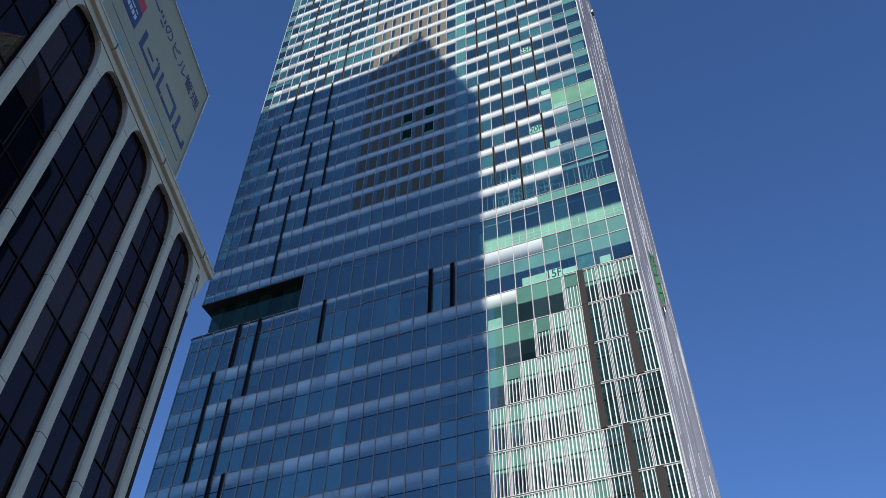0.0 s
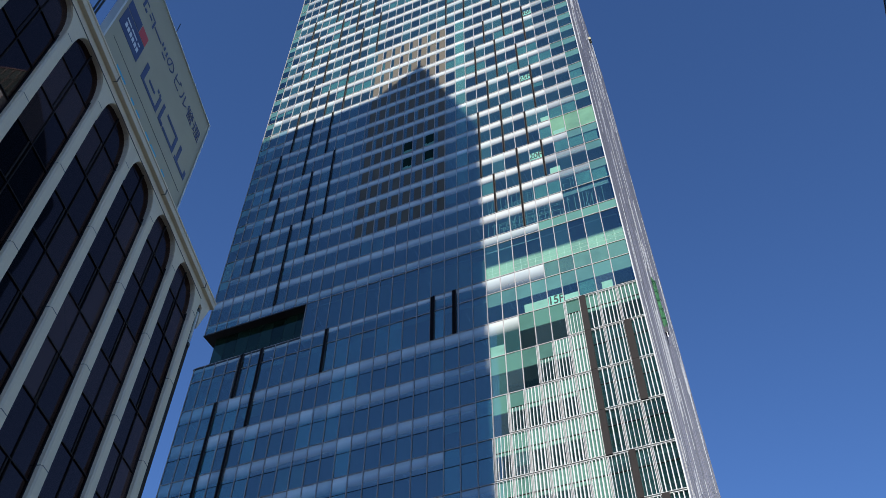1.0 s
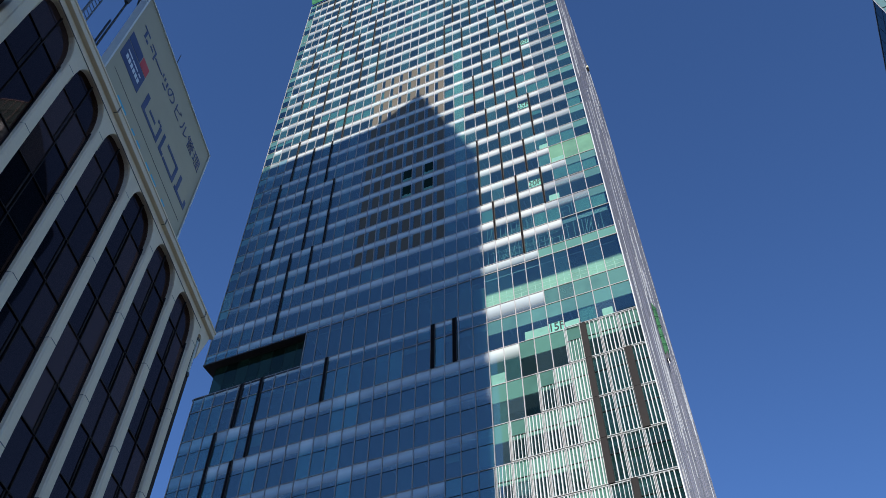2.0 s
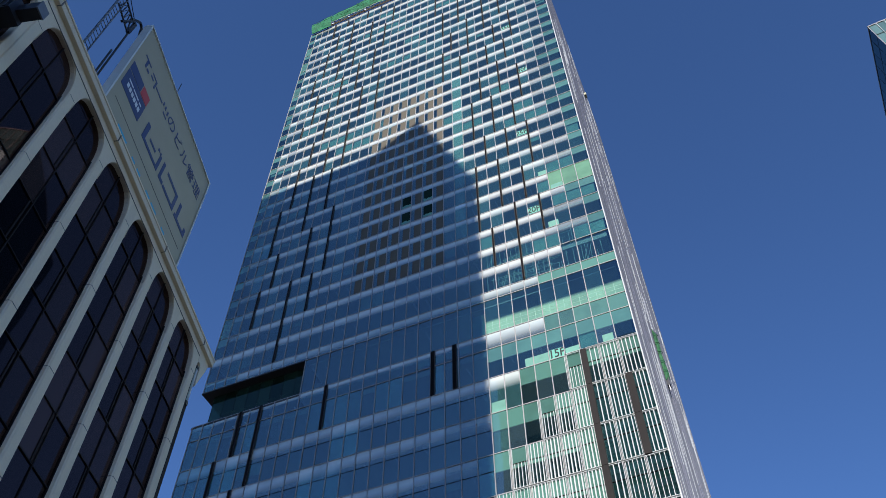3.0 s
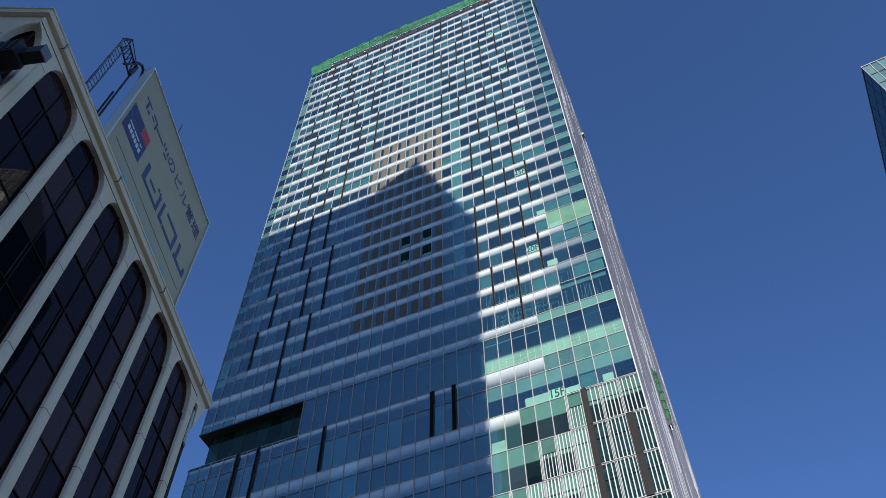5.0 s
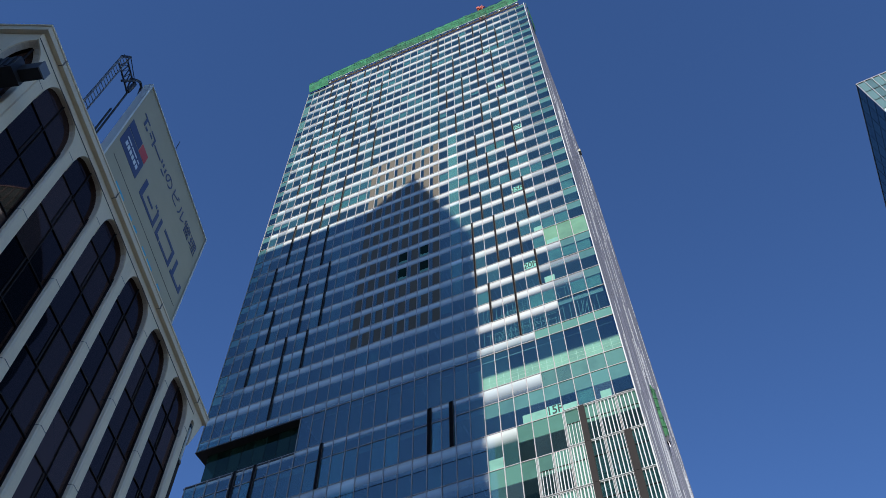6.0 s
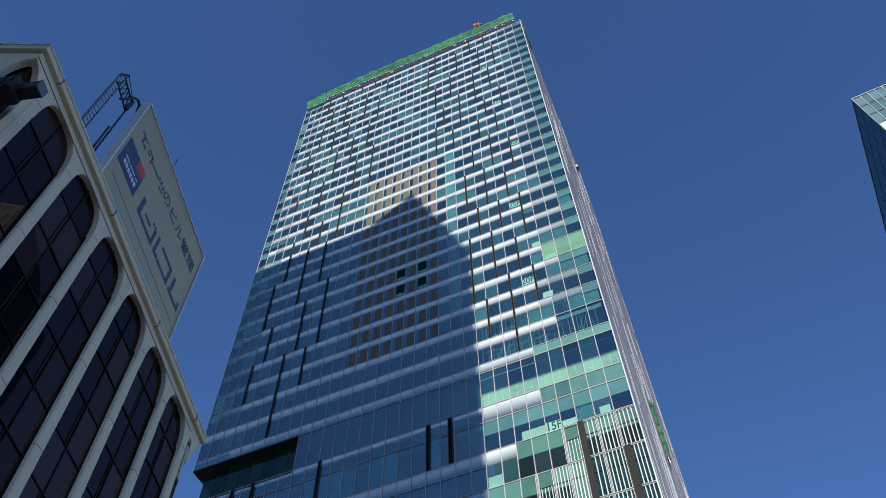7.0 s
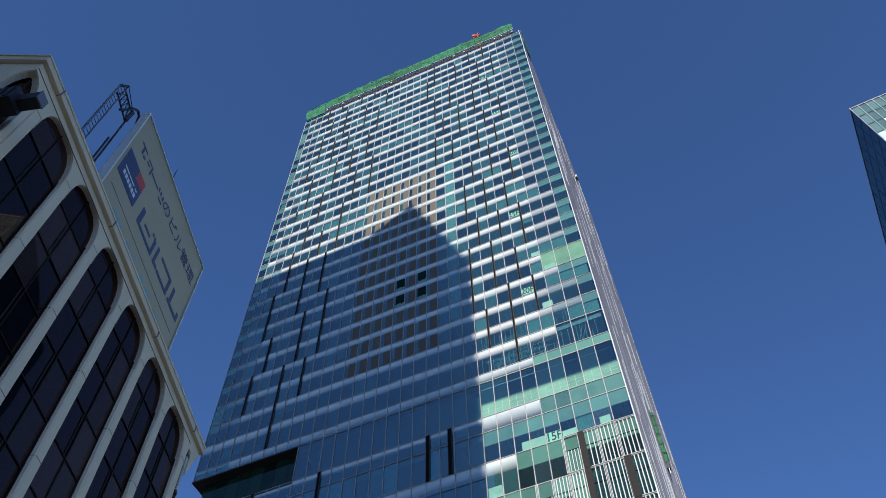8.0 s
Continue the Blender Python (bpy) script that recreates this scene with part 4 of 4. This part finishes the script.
def build_arcade():
    build_arcade_face(Matrix.Identity(4), 6, 0.0)
    build_arcade_face(Matrix.Translation((14.6, -0.02, 0)) @ pose(0, 0, 0, 0, 0, -80.8) @ Matrix.Translation((1.03, 0, 0)), 6, 0.0)
    for a, b in zip(JOINTS, JOINTS[1:] + [0.0]):
        piece("corner_pier", prism("corner_pier", [(13.755, -0.42), (13.755, -0.003), (13.95, -0.003), (13.97, -0.03), (13.97, -0.42)], b + 0.012, a - 0.012, STONE), arcade)
    piece("spandrel", boxes_mesh("spandrel", [(13.75, 13.972, -0.06, -0.02, JOINTS[0], Z_EAVE - 0.5)], STONE), arcade)
    # the open corner: half an arch on either front over a set-back window
    turned = new("corner_front")
    turned.parent = arcade
    turned.matrix_basis = Matrix.Translation((14.6, -0.02, 0)) @ pose(0, 0, 0, 0, 0, -80.8)
    for y0, y1, mat, name, inset in ((-0.02, -0.06, STONE, "corner_head", 0.0), (-0.24, -0.061, STUCCO, "corner_reveal", 0.002)):
        arch_panel(13.97 + inset, 15.87, 24.6, Z_EAVE - 0.5, 23.85, 25.52 - inset, y0, y1, mat, name, arcade, high=14.6 - 6 * inset)
        arch_panel(-1.25, 0.65 - inset, 24.6, Z_EAVE - 0.5, 23.85, 25.52 - inset, y0, y1, mat, name, turned, low=6 * inset)
    piece("corner_window", prism("corner_window", [(13.9, -0.25), (14.34, -0.25), (14.46, -0.95), (13.9, -0.95)], 0, Z_EAVE - 0.6, BRONZE_GLASS), arcade)
    piece("corner_frame", boxes_mesh("corner_frame", [(14.32, 14.37, -0.27, -0.22, 0, Z_EAVE - 0.6)] + [(13.97, 14.35, -0.26, -0.22, z - 0.02, z + 0.02) for z in (17.1, 18.8, 20.5, 22.2, 23.9)], BRONZE), arcade, "dark bronze window frame")
    # eave: one fascia with a thin lip round both fronts
    e0, e1 = -1.36, 14.70
    depth = 15.0
    lean = 0.162 * depth
    piece("fascia", prism("fascia", [(e0, -depth), (e0, 0.13), (e1, 0.13), (e1 + lean, -depth)], Z_EAVE - 0.49, Z_EAVE - 0.22, STONE), arcade, "projecting precast roof fascia")
    piece("lip", prism("lip", [(e0 - 0.03, -depth), (e0 - 0.03, 0.16), (e1 + 0.03, 0.16), (e1 + 0.03 + lean, -depth)], Z_EAVE - 0.22, Z_EAVE - 0.13, STONE), arcade)
    piece("head_joint", boxes_mesh("head_joint", [(S_FAR, 14.6, -0.02, 0.003, Z_EAVE - 0.85, Z_EAVE - 0.835)], JOINT), arcade)
    for k in range(0, 7, 2):
        piece("eave_joint", boxes_mesh("eave_joint", [(BAY_W * k - 0.15, BAY_W * k - 0.12, 0.0, 0.163, Z_EAVE - 0.493, Z_EAVE - 0.128)], JOINT), arcade)
    piece("inner_block", boxes_mesh("inner_block", [(S_FAR - 0.2, S_NEAR - 0.6, -depth, -0.75, 0, Z_EAVE - 0.5)], CORE), arcade)
    piece("end_wall", boxes_mesh("end_wall", [(S_FAR - 0.22, S_FAR - 0.01, -depth, -0.62, 0, Z_EAVE - 0.5)], BRONZE), arcade)
    piece("return_window", boxes_mesh("return_window", [(S_FAR - 0.26, S_FAR - 0.012, -0.6, -0.05, 0, 24.5)], BRONZE), arcade)
    notch = [(-0.52 - 0.14 * math.cos(math.pi * k / 8), 25.22 + 0.17 * math.sin(math.pi * k / 8)) for k in range(9)]
    piece("corbel", plate("corbel", notch[::-1] + [(-0.70, 24.3), (-1.14, 25.5), (-1.27, Z_EAVE - 0.5), (-0.37, Z_EAVE - 0.5)], -0.36, -0.012, STONE), arcade, "flared precast corbel under the roof fascia")


build_arcade()


def build_arcade_extras():
    pipe = thing("drain_pipe", ARC @ Matrix.Translation((-0.74, -0.46, 20)), "two slim white drain pipes under the roof corbel", "pipe")
    for dx, r, mat in ((0.0, 0.022, WHITE_PIPE), (0.07, 0.016, PALE_STEEL)):
        piece("pipe", bars_mesh("pipe", [((0.22 + dx, 0.44, 3.35), (0.22 + dx, 0.44, 5.05), r)], mat), pipe)
    piece("pipe_bracket", boxes_mesh("pipe_bracket", [(0.16, 0.33, 0.2, 0.47, 5.0, 5.14), (0.16, 0.30, 0.2, 0.47, 3.2, 3.36)], DARK_METAL), pipe, "dark pipe bracket")
    box = thing("wall_lamp_housing", ARC @ Matrix.Translation((S_NEAR + 0.1, 0.0, 22.6)), "black box lamp housing fixed to the corner pier", "wall lamp")
    piece("housing", boxes_mesh("housing", [(-0.05, 0.5, -0.95, 0.5, 0.02, 0.74)], DARK_METAL), box)
    piece("cooling_rib", boxes_mesh("cooling_rib", [(0.5, 0.53, -0.9 + 0.2 * k, -0.82 + 0.2 * k, 0.06, 0.7) for k in range(7)], DARK_METAL), box)
    piece("bracket", boxes_mesh("bracket", [(-0.3, 0.1, -0.7, -0.1, -0.35, 0.02)], DARK_METAL), box)
    piece("arm", boxes_mesh("arm", [(-0.02, 0.31, 0.5, 1.08, 0.2, 0.60)], DARK_METAL), box)
    piece("cap", boxes_mesh("cap", [(-0.035, 0.325, 1.08, 1.12, 0.185, 0.615)], STEEL_GREY), box)


build_arcade_extras()


# ---- the roof sign ----
def build_sign():
    s0, s1, z0, z1, y = 2.15, 9.69, 26.9, 34.26, -0.8
    base = Matrix.Translation((6.0, y - 0.3, 26.5))
    inv = base.inverted()
    sign = thing("roof_sign", ARC @ base, "large pale roof billboard with blue lettering and square badge", "billboard")

    def put(name, me, label=""):
        me.transform(inv)
        return piece(name, me, sign, label)

    put("sign_face", boxes_mesh("sign_face", [(s0, s1, y - 0.05, y, z0 - 0.35, z1)], SIGN_FACE))
    for a in (s1, s0 - 0.03):
        put("sign_side", boxes_mesh("sign_side", [(a, a + 0.03, y - 0.3, y + 0.03, z0 - 0.35, z1 + 0.02)], SIGN_EDGE_LIT))
    put("sign_top", boxes_mesh("sign_top", [(s0 - 0.03, s1 + 0.03, y - 0.3, y + 0.03, z1 + 0.021, z1 + 0.06)], SIGN_EDGE_LIT))
    # added rim; its paleness imitates reflected sunlight along the billboard's edge
    put("rim", boxes_mesh("rim", [(s0 - 0.03, s0 + 0.05, y + 0.031, y + 0.05, z0 - 0.35, z1 + 0.06), (s1 - 0.05, s1 + 0.03, y + 0.031, y + 0.05, z0 - 0.35, z1 + 0.06), (s0 + 0.05, s1 - 0.05, y + 0.001, y + 0.05, z1 - 0.02, z1 + 0.06)], SIGN_EDGE_LIT), "added pale rim, painted as if lit by reflected sun")
    put("sign_back", boxes_mesh("sign_back", [(s0, s1, y - 0.3, y - 0.25, z0 - 0.35, z1)], SIGN_EDGE_LIT))
    put("base_line", boxes_mesh("base_line", [(s0 + 0.3, s1 - 0.4, y + 0.001, y + 0.006, 28.92, 28.95)], DARK_METAL))
    for k in range(5):
        s = s0 + 0.4 + (s1 - s0 - 0.8) * k / 4
        put("support", boxes_mesh("support", [(s - 0.08, s + 0.08, y - 0.5, y - 0.3, Z_EAVE - 0.13, z0 - 0.35)], DARK_METAL))
    return sign, put, s0, s1, z0, z1, y


sign, put_on_sign, SG0, SG1, SGZ0, SGZ1, SGY = build_sign()


def build_sign_writing():
    y0, y1 = SGY + 0.004, SGY + 0.012
    put_on_sign("lettering", lettering("lettering", "\u306e\u30d3\u30eb\u7ba1\u7406", BLUE_PAINT, pose(4.51, y1, 32.6, 90, 0, 180), 0.80), "blue lettering")
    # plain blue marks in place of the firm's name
    for s, marks in ((8.86, ((-0.28, 0.28, 0.18, 0.27), (-0.05, 0.08, -0.28, 0.18), (-0.3, -0.12, -0.28, -0.14))), (8.16, ((-0.26, 0.2, 0.17, 0.26), (-0.26, -0.16, -0.28, 0.17), (-0.02, 0.24, -0.08, 0.02))),
                     (7.5, ((-0.36, 0.36, -0.05, 0.05),)), (6.84, ((0.14, 0.24, 0.05, 0.27), (-0.06, 0.04, 0.05, 0.27), (-0.3, -0.2, -0.02, 0.27), (-0.3, 0.05, -0.27, -0.17)))):
        put_on_sign("name_mark", boxes_mesh("name_mark", [(s + a, s + b, y0, y1, 32.5 + c, 32.5 + d) for a, b, c, d in marks], BLUE_PAINT))
    big = ((7.28, 5.82, ((0.0, 1.0, 0.0, 0.17), (0.83, 1.0, 0.17, 1.0), (0.25, 0.65, 0.48, 0.62), (0.1, 0.2, 0.86, 1.0), (-0.02, 0.06, 0.86, 1.0))),
           (5.86, 5.04, ((0.78, 1.0, 0.0, 0.9), (0.3, 0.52, 0.0, 1.0), (0.0, 0.3, 0.0, 0.2))),
           (4.98, 3.80, ((0.0, 1.0, 0.0, 0.17), (0.0, 0.17, 0.17, 0.83), (0.0, 1.0, 0.83, 1.0))),
           (3.62, 2.46, ((0.0, 1.0, 0.0, 0.18), (0.72, 0.9, 0.18, 1.0), (0.0, 0.16, 0.18, 0.46))))
    for a, b, marks in big:
        put_on_sign("name_shape", boxes_mesh("name_shape", [(b + (a - b) * u0, b + (a - b) * u1, y0, y1, 29.68 + 1.05 * v0, 29.68 + 1.05 * v1) for u0, u1, v0, v1 in marks], BLUE_PAINT))
    # badge
    put_on_sign("badge", boxes_mesh("badge", [(7.8, 9.45, y0, y1, 29.75, 30.88), (8.43, 9.45, y0, y1, 30.93, 31.5)], BLUE_PAINT), "blue square badge")
    put_on_sign("badge_corner", boxes_mesh("badge_corner", [(7.8, 8.39, y0, y1, 30.93, 31.5)], RED_PAINT), "red badge corner")
    for k in range(6):
        a = 8.0 + 0.2 * k
        put_on_sign("badge_bar", boxes_mesh("badge_bar", [(a, a + 0.15, y1 + 0.002, y1 + 0.006, 30.08, 30.32)], PALE_PAINT))
    for a, b in ((8.02, 8.2), (8.28, 8.75), (8.8, 9.2)):
        put_on_sign("badge_bar", boxes_mesh("badge_bar", [(a, b, y1 + 0.002, y1 + 0.006, 30.46, 30.55)], PALE_PAINT))
    for a, b in ((8.5, 7.7), (7.15, 6.85), (6.65, 6.3), (5.7, 5.3), (5.15, 4.6), (4.0, 3.65)):
        put_on_sign("cyan_shape", boxes_mesh("cyan_shape", [(b, a, y0, y1, 27.6, 28.35)], CYAN_PAINT))


build_sign_writing()


ROOF_TOP = Z_EAVE - 0.13


def build_roof_ladder():
    base = Matrix.Translation((10.4, -2.2, ROOF_TOP))
    rig = thing("roof_ladder", ARC @ base, "dark steel roof ladder with a lattice arm beside the billboard", "ladder")

    def put(name, bars, mat=DARK_METAL):
        me = bars_mesh(name, bars, mat)
        me.transform(base.inverted())
        return piece(name, me, rig)

    y = -2.2
    for s, z, r in ((10.24, 36.5, 0.022), (10.58, 35.75, 0.034)):
        put("rail", [((s, y, ROOF_TOP), (s, y, z), r)], STEEL_GREY)
    for k in range(31):
        put("rung", [((10.26, y, 27.0 + 0.3 * k), (10.56, y, 27.0 + 0.3 * k), 0.012)], STEEL_GREY)
    put("arm_chord", [((10.5, y, 35.2), (9.27, y, 34.95), 0.03)])
    put("arm_chord", [((10.3, y, 36.1), (9.5, y, 35.9), 0.03)])
    put("arm_chord", [((10.25, y, 36.55), (9.4, y, 36.1), 0.014)])
    put("head_bar", [((10.58, y, 35.7), (10.24, y, 36.5), 0.05)])
    for k in range(5):
        u = 0.1 + 0.2 * k
        put("arm_brace", [((10.5 - 1.23 * u, y, 35.2 - 0.25 * u), (10.3 - 0.8 * u, y, 36.1 - 0.2 * u), 0.018)])
        put("arm_brace", [((10.5 - 1.23 * u, y, 35.2 - 0.25 * u), (10.3 - 0.8 * min(1, u + 0.2), y, 36.1 - 0.2 * min(1, u + 0.2)), 0.012)])
    put("platform", [((9.85, y, 34.85), (9.35, y, 36.05), 0.045)])
    put("hook", [((9.5, y, 35.9), (9.25, y, 36.35), 0.045), ((9.25, y, 36.35), (9.05, y, 36.6), 0.045), ((9.05, y, 36.6), (8.85, y, 36.5), 0.045), ((8.85, y, 36.5), (8.75, y, 36.0), 0.045)])
    for s, z in ((9.27, 35.0), (9.42, 33.0), (9.6, 31.0)):
        put("post", [((s, y, ROOF_TOP), (s, y, z), 0.03)])
    put("winch_box", [((9.5, y, 30.2), (9.9, y, 30.2), 0.3)])
    put("sheave", [((9.3, y, 35.0), (9.25, y, 36.0), 0.07)])
    rod = thing("antenna_rod", ARC @ Matrix.Translation((6.52, SGY - 0.15, 34.3)), "thin dark antenna rod on top of the billboard", "antenna")
    piece("rod", bars_mesh("rod", [((0, 0, 0), (0.02, 0, 1.25), 0.011)], DARK_METAL), rod)


build_roof_ladder()

# ---- the glass block on the other side of the street ----
BX, BY, BH = 57.0, 103.3, 179.2
block = thing("glass_block", Matrix.Translation((BX + 20, BY + 20, 0)), "tall office block with pale green glass and dark blue side", "skyscraper")


def build_block():
    part("core", boxes_mesh("core", [(BX + 0.3, BX + 40, BY + 0.3, BY + 39.6, 0, BH - 0.2)], FAR_WALL), block)
    part("coping", boxes_mesh("coping", [(BX - 0.08, BX + 40, BY - 0.08, BY + 0.3, BH - 0.15, BH + 0.1), (BX - 0.02, BX + 0.3, BY + 0.3, BY + 39.7, BH - 0.15, BH + 0.1)], ALU), block)
    part("corner_post", boxes_mesh("corner_post", [(BX - 0.05, BX + 0.07, BY - 0.08, BY + 0.05, 0, BH)], ALU), block)
    r = random.Random(11)
    w, h = 1.6, 4.4
    pm = {m.name: pane_mesh("pane", w - 0.1, h - 0.12, m) for m in (SEA_GLASS, BRIGHT_GLASS)}
    rest, floors = [], int((BH - 0.2) / h)
    for i in range(24):
        for j in range(floors):
            z = BH - 0.2 - h * (j + 1)
            if i < 12 and j < 9:
                mat = BRIGHT_GLASS if (j == 2 and i in (2, 3, 4)) or (j == 3 and r.random() < 0.5) else SEA_GLASS
                part("pane", pm[mat.name], block, at=(BX + 0.15 + w * i, BY + 0.05, z))
            else:
                rest.append((BX + 0.15 + w * i, BX + 0.05 + w * (i + 1), BY + 0.05, BY + 0.08, z, z + h - 0.12))
        part("mullion", boxes_mesh("mullion", [(BX + 0.075 + w * (i + 1), BX + 0.155 + w * (i + 1), BY - 0.16, BY + 0.29, 0, BH - 0.2)], WHITE_FIN), block)
    lower = part("lower_panes", boxes_mesh("lower_panes", rest, SEA_GLASS), block)
    lower["kind"] = "stuff"
    for j in range(floors):
        z = BH - 0.2 - h * j
        part("transom", boxes_mesh("transom", [(BX + 0.1, BX + 40, BY - 0.02, BY + 0.28, z - 0.1, z + 0.1)], SLOT), block)
        part("side_transom", boxes_mesh("side_transom", [(BX + 0.06, BX + 0.2, BY + 0.1, BY + 39.7, z - 0.09, z + 0.09)], NAVY), block)
    pane = boxes_mesh("side_pane", [(0.1, 0.15, 0.15, 3.35, 0, h)], BLUE_GLASS)
    for j in range(floors):
        for k in range(12):
            part("side_pane", pane, block, at=(BX, BY + 3.3 * k, BH - 0.2 - h * (j + 1)))
    for k in range(13):
        part("side_mullion", boxes_mesh("side_mullion", [(BX + 0.06, BX + 0.2, BY + 0.05 + 3.3 * k, BY + 0.17 + 3.3 * k, 0, BH - 0.2)], NAVY), block)


build_block()
block.matrix_basis = Matrix.Translation((BX, BY, 0)) @ pose(0, 0, 0, 0, 0, -3) @ Matrix.Translation((20, 20, 0))


# ---- the block behind the camera that throws its shadow on the tower ----
def build_shading_block():
    y0, y1 = -40.0, -66.0
    prof = [(-56, 0), (5.8, 0), (5.8, 160), (1.9, 170.5), (-4.2, 186.0), (-12.5, 180.0), (-56, 178.5)]
    n = len(prof)
    verts = [(x, y, z) for y in (y0, y1) for x, z in prof]
    faces = [tuple(range(n)), tuple(reversed(range(n, 2 * n)))] + [((k + 1) % n, k, n + k, n + (k + 1) % n) for k in range(n)]
    ob = thing("neighbour_block", Matrix.Translation((-27, -53, 0)), "tall plain concrete office block with a pitched corner behind the street", "building")
    part("wall", mesh_of("wall", verts, faces, FAR_WALL), ob)
    for k in range(36):
        part("window_band", boxes_mesh("window_band", [(-54, 4.5, y0, y0 + 0.06, 4 + 4.2 * k, 6.2 + 4.2 * k)], BLUE_GLASS), ob)


build_shading_block()

# ---- many small pieces last ----
build_tower_glass()
build_fins()
build_fin_trays()
